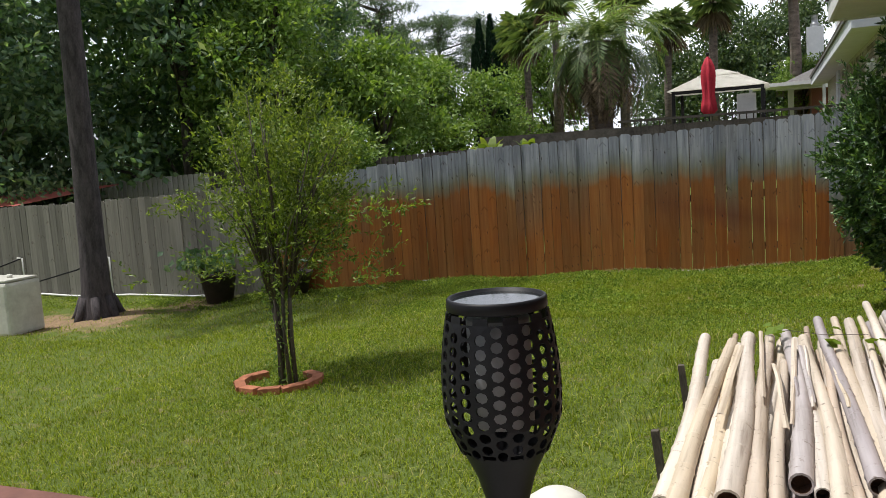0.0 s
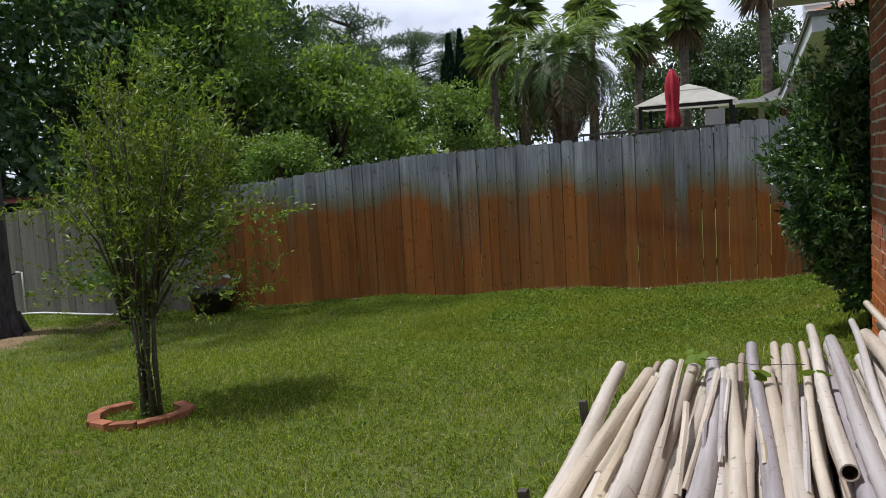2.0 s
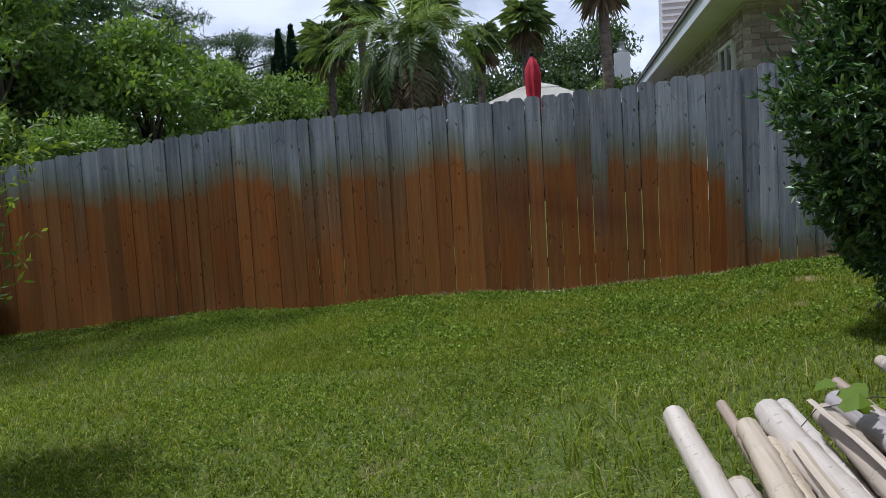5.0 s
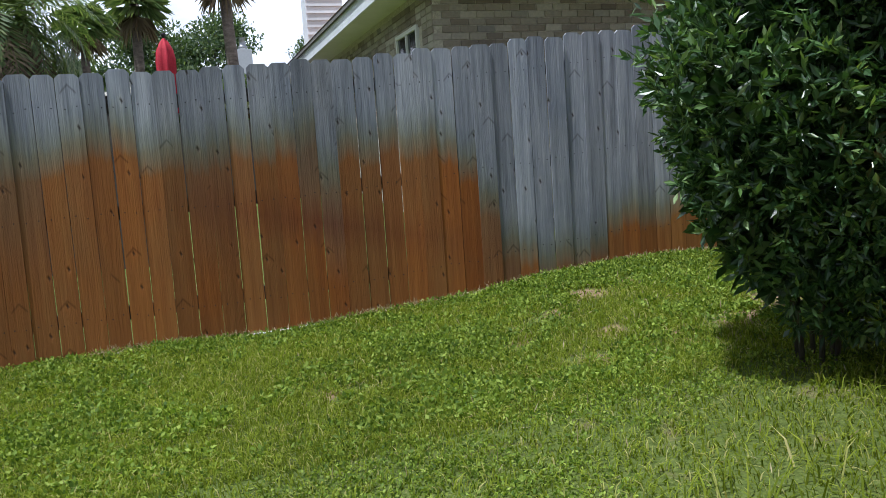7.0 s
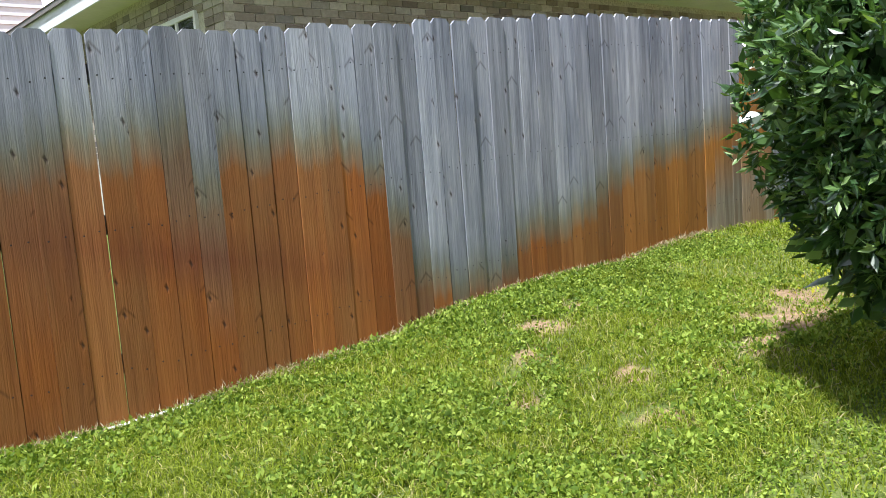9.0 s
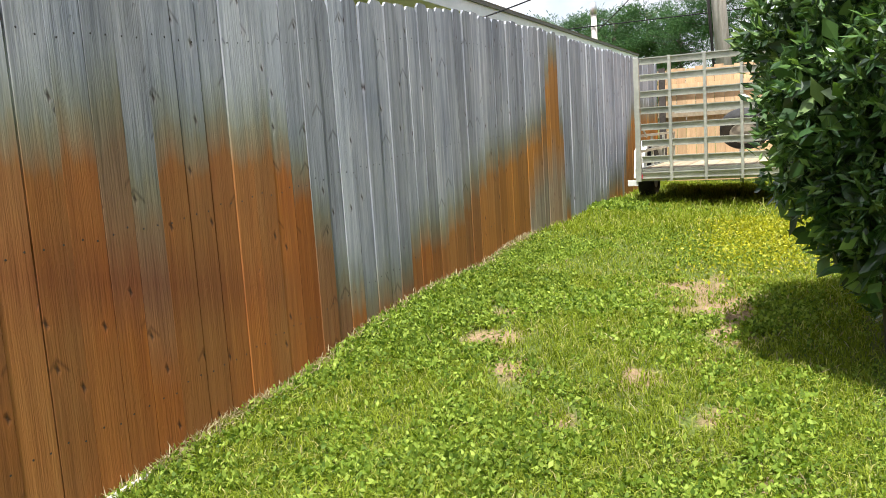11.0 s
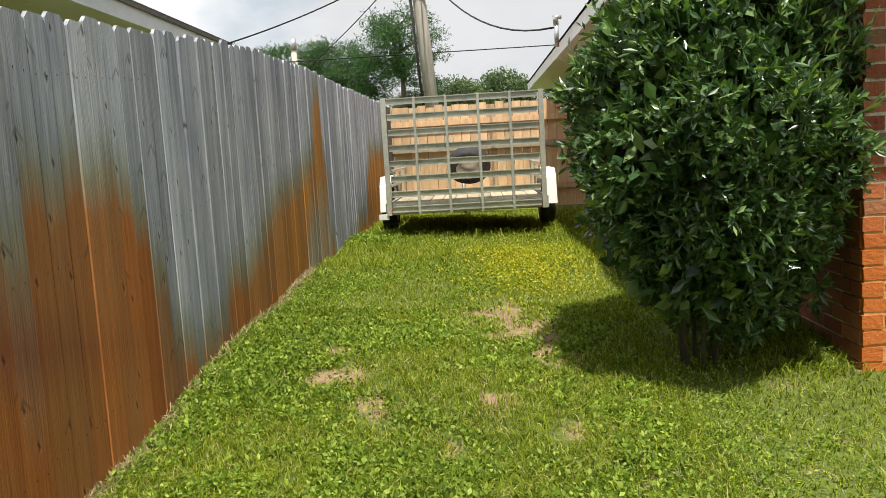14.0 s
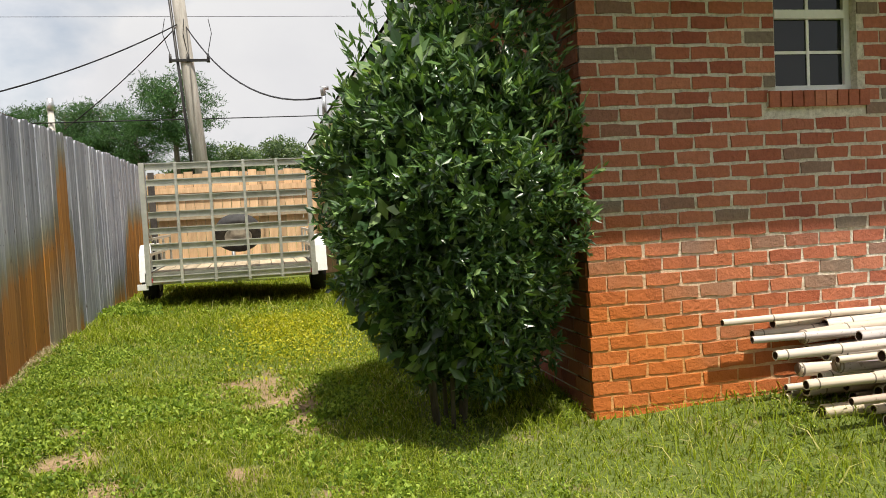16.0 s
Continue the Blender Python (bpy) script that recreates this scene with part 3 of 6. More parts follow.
L_STRAW = leafy("dry_straw", [(0.0, (0.22, 0.17, 0.09)), (1.0, (0.55, 0.46, 0.30))], 0.7, 0.2, 0.2, 0.1)
L_YELLOW = leafy("yellow_creeper", [(0.0, (0.26, 0.28, 0.02)), (0.6, (0.42, 0.42, 0.03)), (1.0, (0.62, 0.56, 0.05))], 0.5, 0.4, 0.3, 0.1)
L_GRASS = leafy("grass_blade", [(0.0, (0.115, 0.155, 0.018)), (0.5, (0.21, 0.27, 0.028)), (0.86, (0.34, 0.40, 0.055)), (1.0, (0.56, 0.50, 0.24))], 0.85, 0.45, 0.02, 0.25)
L_WEED = leafy("clover_leaf", [(0.0, (0.075, 0.135, 0.016)), (0.5, (0.19, 0.29, 0.034)), (1.0, (0.40, 0.50, 0.09))], 0.6, 0.35, 0.25, 0.35)

# ---- the board fence ----
rngf = random.Random(11)
fence = thing("fence", (0, FENCE_Y, 0), "tall board fence, weathered grey above, damp orange-brown below", "fence")


def board_mesh(w, h, t, ear):
    bm = bmesh.new()
    e = ear
    prism(bm, [(-w / 2, 0), (w / 2, 0), (w / 2, h - e), (w / 2 - e, h), (-w / 2 + e, h), (-w / 2, h - e)], (0, t), "y")
    return bm


SEAMS = [-5.863, -5.725, -5.53, -5.345, -5.205, -5.04, -4.92, -4.79, -4.634, -4.508, -4.385, -4.226, -4.095, -3.958, -3.813, -3.68, -3.53, -3.396, -3.28, -3.149, -3.02, -2.885, -2.765, -2.646, -2.515,
         -2.36, -2.215, -2.07, -1.925, -1.775, -1.635, -1.49, -1.335, -1.19, -1.045, -0.892, -0.747, -0.602, -0.457, -0.306, -0.158, -0.014, 0.134, 0.279, 0.429, 0.577, 0.735, 0.878, 1.031, 1.182,
         1.335, 1.482, 1.635, 1.78, 1.93, 2.08, 2.217, 2.358, 2.513, 2.657, 2.825, 2.975, 3.135, 3.26, 3.415]
SEAMS = [-5.863 - 0.148 * k for k in range(92, 0, -1)] + SEAMS + [3.415 + 0.146 * k for k in range(1, 50)]
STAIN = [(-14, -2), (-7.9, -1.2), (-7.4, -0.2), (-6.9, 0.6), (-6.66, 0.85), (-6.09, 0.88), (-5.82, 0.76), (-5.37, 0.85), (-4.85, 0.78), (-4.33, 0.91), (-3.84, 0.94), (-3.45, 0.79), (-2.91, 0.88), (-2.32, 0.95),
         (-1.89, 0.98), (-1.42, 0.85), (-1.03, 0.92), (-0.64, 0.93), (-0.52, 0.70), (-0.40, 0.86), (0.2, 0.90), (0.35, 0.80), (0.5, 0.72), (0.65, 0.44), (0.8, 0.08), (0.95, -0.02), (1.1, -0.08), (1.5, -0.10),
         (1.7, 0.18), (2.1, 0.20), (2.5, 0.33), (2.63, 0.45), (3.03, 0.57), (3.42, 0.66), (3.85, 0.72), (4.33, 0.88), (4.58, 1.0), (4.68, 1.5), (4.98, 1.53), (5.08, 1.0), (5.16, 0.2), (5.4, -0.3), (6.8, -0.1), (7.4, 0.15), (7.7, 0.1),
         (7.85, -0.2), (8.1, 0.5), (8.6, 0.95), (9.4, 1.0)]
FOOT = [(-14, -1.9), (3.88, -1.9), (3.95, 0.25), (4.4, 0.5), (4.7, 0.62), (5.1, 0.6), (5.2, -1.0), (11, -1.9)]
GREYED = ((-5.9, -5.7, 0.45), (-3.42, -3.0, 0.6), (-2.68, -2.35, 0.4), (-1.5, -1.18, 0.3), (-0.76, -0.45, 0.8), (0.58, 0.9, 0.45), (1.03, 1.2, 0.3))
for xa, xb in zip(SEAMS, SEAMS[1:]):
    gap = rngf.uniform(0.001, 0.005) if rngf.random() < 0.65 else rngf.uniform(0.006, 0.009)
    w, x = xb - xa - gap, (xa + xb) / 2
    foot = float(land(x, FENCE_Y)) - 0.05 + rngf.uniform(-0.01, 0.015)
    top = float(np.interp(x, TOP_X, TOP_Z)) + rngf.uniform(-0.014, 0.014)
    bd = part("board", board_mesh(w, top - foot, 0.017, 0.026), M_FENCE, fence, at=(x, rngf.uniform(-0.004, 0.004), foot))
    bd.rotation_euler = (rngf.uniform(-0.004, 0.004), rngf.uniform(-0.004, 0.004), rngf.uniform(-0.012, 0.012))
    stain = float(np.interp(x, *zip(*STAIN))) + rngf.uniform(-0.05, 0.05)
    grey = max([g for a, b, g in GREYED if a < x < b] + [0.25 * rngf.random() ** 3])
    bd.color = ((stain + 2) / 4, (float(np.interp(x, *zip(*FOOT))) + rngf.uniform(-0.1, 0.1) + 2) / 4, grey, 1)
for k in range(12):
    x0 = -19.5 + 2.5 * k
    zl, zr = float(np.interp(x0, TOP_X, TOP_Z)), float(np.interp(x0 + 2.5, TOP_X, TOP_Z))
    gl, gr = float(land(x0, 10.92)), float(land(x0 + 2.5, 10.92))
    for name_, a, b in (("rail", zl - 0.22, zr - 0.22), ("rail", (zl + gl) / 2, (zr + gr) / 2), ("rail", gl + 0.25, gr + 0.25)):
        bm = bmesh.new()
        prism(bm, [(0, a - 0.045), (2.5, b - 0.045), (2.5, b + 0.045), (0, a + 0.045)], (0.026, 0.064), "y")
        part(name_, bm, M_DARKWOOD, fence, at=(x0, 0, 0))
    bm = box(bmesh.new(), -0.045, 0.045, 0.066, 0.156, gl - 0.3, zl - 0.05)
    part("post", bm, M_DARKWOOD, fence, at=(x0, 0, 0))

# ---- our brick house ----
HX, HY, HTOP, HBASE = 1.04, 7.46, 2.28, -0.62
BL, BH = 0.225, 0.0839
WIN = (5.70, 6.25, 1.465, 2.15)
wall_w = thing("wall_west", (HX, HY, HBASE), "red brick house wall with pale mortar and rusty stains", "house wall", kind="structure")
bm = bmesh.new()
# backing wall in four pieces round the window, with the mortar face
for y0, y1, z0, z1 in ((-8.0, WIN[0], HBASE, HTOP), (WIN[1], HY - 0.012, HBASE, HTOP), (WIN[0], WIN[1], HBASE, WIN[2]), (WIN[0], WIN[1], WIN[3], HTOP)):
    box(bm, -0.0045, 0.2, y0 - HY, y1 - HY, z0 - HBASE, z1 - HBASE)
part("mortar", bm, M_MORTAR, wall_w, "pale sandy mortar")
# roof, soffit and fascia of the house
roof = thing("roof", (HX, HY, HTOP), "low hipped house roof with white fascia and cream soffit", "roof", kind="structure")
OV = 0.58
bm = box(bmesh.new(), -OV, 16, -16, OV, 0.0, 0.03)
part("soffit", bm, M_SOFFIT, roof, "cream painted soffit", at=(0, 0, 0))
bm = bmesh.new()
box(bm, -OV - 0.025, -OV, -16, OV + 0.025, -0.02, 0.15)
box(bm, -OV, 16, OV, OV + 0.025, -0.02, 0.15)
part("fascia", bm, M_WHITE, roof, "white painted fascia board")
bm = bmesh.new()
c = [bm.verts.new(p) for p in ((-OV - 0.05, -16, 0.16), (16, -16, 0.16), (16, OV + 0.05, 0.16), (-OV - 0.05, OV + 0.05, 0.16), (6, -16, 3.0), (6, -5.5, 3.0), (16, -5.5, 3.0))]
for f in ((0, 3, 5, 4), (3, 2, 6, 5), (0, 1, 2, 3)):
    bm.faces.new([c[k] for k in f])
bmesh.ops.solidify(bm, geom=bm.faces[:], thickness=-0.03)
part("shingles", bm, M_SHINGLE_RED, roof, "worn brown shingles")
wall_n = thing("wall_north", (HX, HY, HBASE), "red brick side wall of the house along the grassy lane", "house wall", kind="structure")
bm = box(bmesh.new(), 0.21, 15, -0.2, -0.004, 0, HTOP - HBASE)
part("mortar", bm, M_MORTAR, wall_n, "pale sandy mortar")


def brick_mesh(l, h, d, worn=0.006):
    return box(bmesh.new(), -d / 2, d / 2, -l / 2, l / 2, -h / 2, h / 2)


def window_unit(base, w, h, parent_name, label, muntins=True):
    """A sash window in a wall facing -x; base: its lower middle on the outer face."""
    t = thing(parent_name, base, label, "window", kind="structure")
    bm = bmesh.new()
    for y0, y1, z0, z1 in ((-w / 2, -w / 2 + 0.04, 0, h), (w / 2 - 0.04, w / 2, 0, h), (-w / 2 + 0.04, w / 2 - 0.04, 0, 0.035), (-w / 2 + 0.04, w / 2 - 0.04, h - 0.04, h)):
        box(bm, 0.05, 0.11, y0, y1, z0, z1)
    part("window_frame", bm, M_WHITE, t, "white window frame")
    bm = box(bmesh.new(), 0.04, 0.10, -w / 2 + 0.04, w / 2 - 0.04, h * 0.62, h * 0.62 + 0.05)
    part("meeting_rail", bm, M_WHITE, t, "white meeting rail")
    for z0, z1 in ((0.035, h * 0.62), (h * 0.62 + 0.05, h - 0.04)):
        part("pane", box(bmesh.new(), 0.075, 0.081, -w / 2 + 0.04, w / 2 - 0.04, z0, z1), M_GLASS, t, "dark reflective glass")
        part("muntin", box(bmesh.new(), 0.066, 0.073, -0.009, 0.009, z0, z1), M_WHITE, t)
        if z0 < 0.1:
            part("muntin", box(bmesh.new(), 0.064, 0.0655, -w / 2 + 0.04, w / 2 - 0.04, (z0 + z1) / 2 - 0.009, (z0 + z1) / 2 + 0.009), M_WHITE, t)
    # added dark sheet that stands for the unlit room
    part("room_dark", box(bmesh.new(), 0.19, 0.2, -w / 2, w / 2, 0, h), M_DARKWOOD, t, "dark panel standing for the unlit room behind the glass")
    return t


window_unit((HX, (WIN[0] + WIN[1]) / 2, WIN[2]), WIN[1] - WIN[0], WIN[3] - WIN[2], "window_1", "small white sash window with dark glass in the red brick wall")
sill = thing("window_sill", (HX, (WIN[0] + WIN[1]) / 2, WIN[2]), "sloping sill of upright red bricks under the small window", "window sill", kind="structure")
for k in range(9):
    bm = box(bmesh.new(), -0.035, 0.07, -0.033, 0.033, -0.095, -0.004)
    part("brick", bm, M_BRICK, sill, at=(0, -0.30 + 0.075 * k, 0))
part("mortar", box(bmesh.new(), -0.02, 0.07, -0.335, 0.335, -0.09, -0.012), M_MORTAR, sill)

# ---- evergreen shrub at the house corner ----
BC = Vector((1.20, 8.24, -0.27))
rng = np.random.default_rng(5)


def ball_points(n, c, r, rng, inner=0.75, lump=0.12):
    d = rng.normal(size=(n, 3))
    d /= np.linalg.norm(d, axis=1)[:, None]
    q = d * 3.1
    wob = 1 + lump * (np.sin(q[:, 0] * 2.1 + 1) * np.cos(q[:, 1] * 1.7) + np.sin(q[:, 2] * 2.6 + 2 * q[:, 0]))
    k = (inner + (1 - inner) * rng.random(n) ** 0.6) * wob
    return np.asarray(c) + d * np.asarray(r) * k[:, None], d


shrub = thing("shrub", BC, "large dense glossy evergreen shrub against the brick house corner", "shrub")
bm = bmesh.new()
for k in range(6):
    a = 1.05 * k
    tube(bm, [(0.08 * math.cos(a), 0.08 * math.sin(a), -0.1), (0.12 * math.cos(a), 0.12 * math.sin(a), 0.4), (0.35 * math.cos(a), 0.35 * math.sin(a), 1.1), (0.35 * math.cos(a), 0.35 * math.sin(a), 1.5)], [0.013, 0.012, 0.010, 0.006], 6)
part("trunk", bm, M_BARK2, shrub, "thin grey-brown stems")
sets = []
for centre, rad, nc in (((0.02, -0.07, 1.22), (0.76, 0.68, 0.80), 1800), ((0.12, -0.24, 1.92), (0.60, 0.42, 0.66), 760), ((0.04, -0.12, 0.80), (0.60, 0.50, 0.50), 700), ((0.08, -0.20, 0.42), (0.40, 0.40, 0.32), 300), ((0.3, -0.42, 1.0), (0.62, 0.32, 0.8), 330)):
    p, d = ball_points(nc, centre, rad, rng, 0.72, 0.10)
    keep = p[:, 2] > 0.13
    keep &= ~((p[:, 0] > -0.14) & (p[:, 1] < -0.78))
    p, d = p[keep], d[keep]
    pp, dd = np.repeat(p, 11, 0), np.repeat(d, 11, 0)
    sets.append(leaves(pp + rng.normal(size=pp.shape) * 0.008 + dd * rng.uniform(0, 0.05, (len(dd), 1)), 0.068, 0.024, rng, 0.30, dd * 0.65, 0.25, 0.85))
p, d = ball_points(260, (0.02, -0.10, 1.3), (0.77, 0.60, 1.08), rng, 0.97, 0.07)
kk_ = (d[:, 2] > -0.1) & ~((p[:, 0] > -0.2) & (p[:, 1] < -0.55))
p, d = p[kk_], d[kk_]
d[:, 2] += 0.7
d /= np.linalg.norm(d, axis=1)[:, None]
step = np.tile(np.linspace(0, 1, 9), len(p))[:, None] * np.repeat(rng.uniform(0.08, 0.24, (len(p), 1)), 9, 0)
sets.append(leaves(np.repeat(p, 9, 0) + np.repeat(d, 9, 0) * step, 0.075, 0.020, rng, 0.2, np.repeat(d, 9, 0) * 1.3, 0.2, 0.8))
p, d = ball_points(5000, (0, 0, 1.2), (0.6, 0.55, 1.0), rng, 0.4, 0.05)
sets.append(leaves(p, 0.12, 0.06, rng, 0.0, d * 0.5, 0.1))
v, f = merged(sets)
put("foliage", mesh_arrays("foliage", v, f), L_BUSH, shrub, "dense whorls of long dark green glossy leaves")

# ---- young tree in a ring of bricks ----
TC = Vector(on_land(-4.0, 5.83))
tree = thing("young_tree", TC, "young multi-stemmed tree with airy lime-green leaves in brick ring", "tree")
rt = random.Random(4)
bm = bmesh.new()
tips = []
for k in range(7):
    a = 0.9 * k
    x0, y0 = 0.04 + 0.075 * math.cos(a), 0.06 * math.sin(a)
    x1, y1 = x0 * 1.3 + rt.uniform(-0.03, 0.03), y0 * 1.3
    hh = 0.95 + rt.uniform(-0.1, 0.15)
    tube(bm, [(x0, y0, -0.05), (x0 * 0.8 + 0.02 * math.cos(5 * a), y0 * 0.8, 0.42), (x1, y1, hh)], [0.020, 0.016, 0.012], 7)
    for j in range(6):
        b = a + rt.uniform(-0.9, 0.9)
        R = rt.uniform(0.2, 0.66)
        e = Vector((0.04 + R * 0.92 * math.cos(b), 0.16 + R * math.sin(b), rt.uniform(1.15, 2.75 - 0.8 * R)))
        m_ = Vector((x1, y1, hh)).lerp(e, 0.5) + Vector((0, 0, 0.10))
        tube(bm, [(x1, y1, hh - 0.1), m_, e], [0.012, 0.008, 0.003], 5)
        tips += [e, m_, m_.lerp(e, 0.5)]
part("trunk", bm, M_BARK2, tree, "slender grey-brown stems")
pts = []
for tpt in tips:
    for j in range(7):
        pts.append(tpt + Vector((rt.gauss(0, 0.16), rt.gauss(0, 0.16), rt.gauss(0, 0.13))))
for j in range(640):
    d = Vector((rt.gauss(0, 1), rt.gauss(0, 1), rt.gauss(0, 1))).normalized() * rt.random() ** 0.4
    pts.append(Vector((0.08 + d.x * 0.67, d.y * 0.67, 1.78 + d.z * 1.0)))
for cx_, cz_ in ((-0.95, 1.62), (1.0, 1.5), (0.85, 1.0), (-0.7, 1.05), (0.1, 2.62)):
    for j in range(26):
        pts.append(Vector((cx_ + rt.gauss(0, 0.12), rt.gauss(0, 0.25), cz_ + rt.gauss(0, 0.06))))
pts = np.array([tuple(q) for q in pts])
twig_dir = pts - np.array([0, 0, 0.9])
twig_dir /= np.linalg.norm(twig_dir, axis=1)[:, None]
k = 12
tt = np.tile(np.linspace(0, 0.2, k), len(pts))[:, None]
wand = twig_dir * 0.7 + rng.normal(size=pts.shape) * 0.45
pp = np.repeat(pts, k, 0) + np.repeat(wand, k, 0) * tt
pp = (pp - [0.03, 0, 0]) * [0.94, 0.94, 0.98] + [0.03, 0, 0] + np.array([-0.06, 0.24, 0.0]) * np.clip((pp[:, 2:] - 0.6) / 1.2, 0, 1)
v, f = leaves(pp, 0.052, 0.018, rng, 0.1, np.repeat(wand, k, 0) * 0.9, 0.2, 0.7)
put("crown", mesh_arrays("crown", v, f), L_LIME, tree, "airy crown of narrow bright green leaves")
pp = np.stack([rng.normal(0, 0.075, 620), rng.normal(0, 0.065, 620), rng.uniform(0.0, 0.95, 620)], 1)
v, f = leaves(pp, 0.045, 0.014, rng, 0.3)
put("undergrowth", mesh_arrays("undergrowth", v, f), L_MID, tree, "small leafy shoots round the stems")["kind"] = "stuff"
for k in range(9):
    a = radians(-205 + 33 * k)
    if k in (9,):
        continue
    bm = box(bmesh.new(), -0.095, 0.095, -0.045, 0.045, 0, 0.058, 0.004)
    for hx in (-0.06, 0.0, 0.06):
        bmesh.ops.create_cone(bm, segments=10, radius1=0.012, radius2=0.012, depth=0.004, cap_ends=True, matrix=Matrix.Translation((hx, -0.046, 0.029)) @ Matrix.Rotation(radians(90), 4, "X"))
    bx, by = TC.x - 0.03 + 0.345 * math.cos(a), TC.y - 0.04 + 0.30 * math.sin(a)
    bk = part("brick", bm, M_TERRA, None, "orange paving brick laid in a ring round the young tree", at=on_land(bx, by, 0.0))
    bk.rotation_euler = (rt.uniform(-0.06, 0.06), rt.uniform(-0.06, 0.06), a + math.pi / 2)
    tagged(bk, category="brick", group="bricks round the young tree")

# ---- tall pine ----
PT = Vector(on_land(-9.9, 9.55))
pine = thing("pine_tree", PT, "tall straight pine with dark plated bark beside the lawn", "tree")
bm = bmesh.new()
prof = [(0.0, 0.37), (0.15, 0.29), (0.5, 0.225), (1.2, 0.195), (3.0, 0.175), (6.0, 0.155), (10, 0.12), (14, 0.06)]
tube(bm, [(0.020 * z, 0.0, z - 0.1) for z, r in prof], [r for z, r in prof], 22)
for k in range(7):
    a = k * 0.9
    tube(bm, [(0.2 * math.cos(a), 0.2 * math.sin(a), 0.3), (0.32 * math.cos(a), 0.32 * math.sin(a), 0.05), (0.45 * math.cos(a), 0.45 * math.sin(a), -0.12)], [0.08, 0.06, 0.03], 8)
part("trunk", bm, M_BARK, pine, "thick plated bark")
p, d = ball_points(500, (-1.5, 0, 13), (3.0, 3.0, 2.2), rng, 0.3, 0.1)
v, f = leaves(np.repeat(p, 8, 0), 0.5, 0.06, rng, 0.2)
put("crown", mesh_arrays("crown", v, f), L_PINE, pine, "high open crown of dark needles")

# ---- generic trees behind the fences ----


def forest_tree(height, r, low, leaf_mat, label, seed, n_clump=60, per=260, leaf=0.17, bark=None, shape=1.0):
    rg = np.random.default_rng(seed)
    rr = random.Random(seed)
    t = thing("tree", (0, 0, 0), label, "tree", group="trees behind the fences")
    bm = bmesh.new()
    tube(bm, [(0, 0, -0.3), (0.05, 0.03, height * 0.3), (0.1, -0.08, height * 0.6), (0, 0, height * 0.93)], [0.05 + height * 0.018, height * 0.016, height * 0.009, 0.03], 10)
    centres = []
    for k in range(n_clump):
        z = low + (height - low) * rr.random() ** 0.85
        u = (z - low) / (height - low)
        R = r * (0.35 + 0.65 * math.sin(math.pi * min(1, 0.18 + 0.82 * u) ** shape)) * rr.uniform(0.35, 1.0)
        a = rr.uniform(0, 6.283)
        centres.append((R * math.cos(a), R * math.sin(a), z))
        if k % 3 == 0:
            tube(bm, [(0, 0, max(0.4, z - 0.9 - 0.3 * R)), (R * 0.5 * math.cos(a), R * 0.5 * math.sin(a), z - 0.35), centres[-1]], [0.06, 0.035, 0.01], 5)
    part("trunk", bm, bark or M_BARK2, t, "grey-brown trunk and limbs")
    sets = []
    for c in centres:
        s = r * rr.uniform(0.20, 0.36)
        p, d = ball_points(per, c, (s, s, s * 0.7), rg, 0.45, 0.2)
        sets.append(leaves(p, leaf, leaf * 0.5, rg, 0.1, d * 0.6, 0.2))
    v, f = merged(sets)
    put("crown", mesh_arrays("crown", v, f), leaf_mat, t, "uneven crown of many small leaves")
    return t


def plant(t, x, y, z, s=1.0, turn=0.0, sz=None, first=[]):
    m = Matrix.Translation((x, y, z)) @ Matrix.Rotation(radians(turn), 4, "Z")
    if t.name not in first:
        first.append(t.name)
        t.matrix_basis = m @ Matrix.Diagonal((s, s, sz or s, 1))
        return t
    c = copy_thing(t, m)
    c.scale = (s, s, sz or s)
    return c


dark_a = forest_tree(11, 3.4, 0.6, L_DARK, "tall dense dark-leaved tree behind the fence", 21, 90, 180, 0.26)
dark_b = forest_tree(9, 3.0, 0.4, L_DARK, "dense dark broad-leaved tree behind the fence", 22, 80, 180, 0.25, shape=0.8)
mid_a = forest_tree(6.5, 2.1, 0.3, L_MID, "bright green bushy tree behind the fence", 23, 70, 200, 0.17)
mid_b = forest_tree(4.2, 1.9, 0.2, L_MID, "low rounded green tree behind the fence", 24, 50, 200, 0.16)
oak = forest_tree(9, 4.2, 2.0, L_OAK, "wide dark evergreen oak beyond the gazebo", 25, 80, 170, 0.32)
GB = -0.7
plant(dark_a, -18.5, 15.0, GB, 1.0, 0)
plant(dark_b, -15.0, 18.2, GB, 1.15, 40)
plant(dark_a, -20.5, 20.0, GB, 1.25, 80)
plant(dark_b, -17.0, 13.2, GB, 0.8, 120)
plant(dark_a, -15.5, 22.5, GB, 1.15, 160)
plant(dark_b, -22.5, 14.5, GB, 1.2, 200)
plant(dark_a, -24.0, 11.0, GB, 1.1, 240)
plant(dark_b, -18.0, 26.0, GB, 1.2, 280)
plant(dark_a, -22.0, 28.0, GB, 1.15, 300)
plant(dark_a, -15.4, 24.0, GB, 0.85, 15)
plant(mid_a, -11.6, 17.6, GB, 1.0, 0)
plant(mid_a, -12.9, 19.5, GB, 1.15, 70)
plant(mid_b, -10.3, 20.7, GB, 1.2, 30)
plant(mid_b, -9.3, 16.4, GB, 0.65, 130)
plant(mid_b, -11.0, 26.0, 0.2, 1.0, 200)
plant(mid_b, -8.8, 25.5, 0.2, 0.85, 260)
plant(mid_a, -12.9, 31.0, 0.6, 0.7, 20)
plant(mid_b, -11.9, 39.4, 1.5, 1.1, 75)
plant(mid_b, -8.5, 33.0, 1.0, 1.0, 290)
plant(oak, 0.6, 44.0, 0.5, 0.66, 0, sz=0.78)
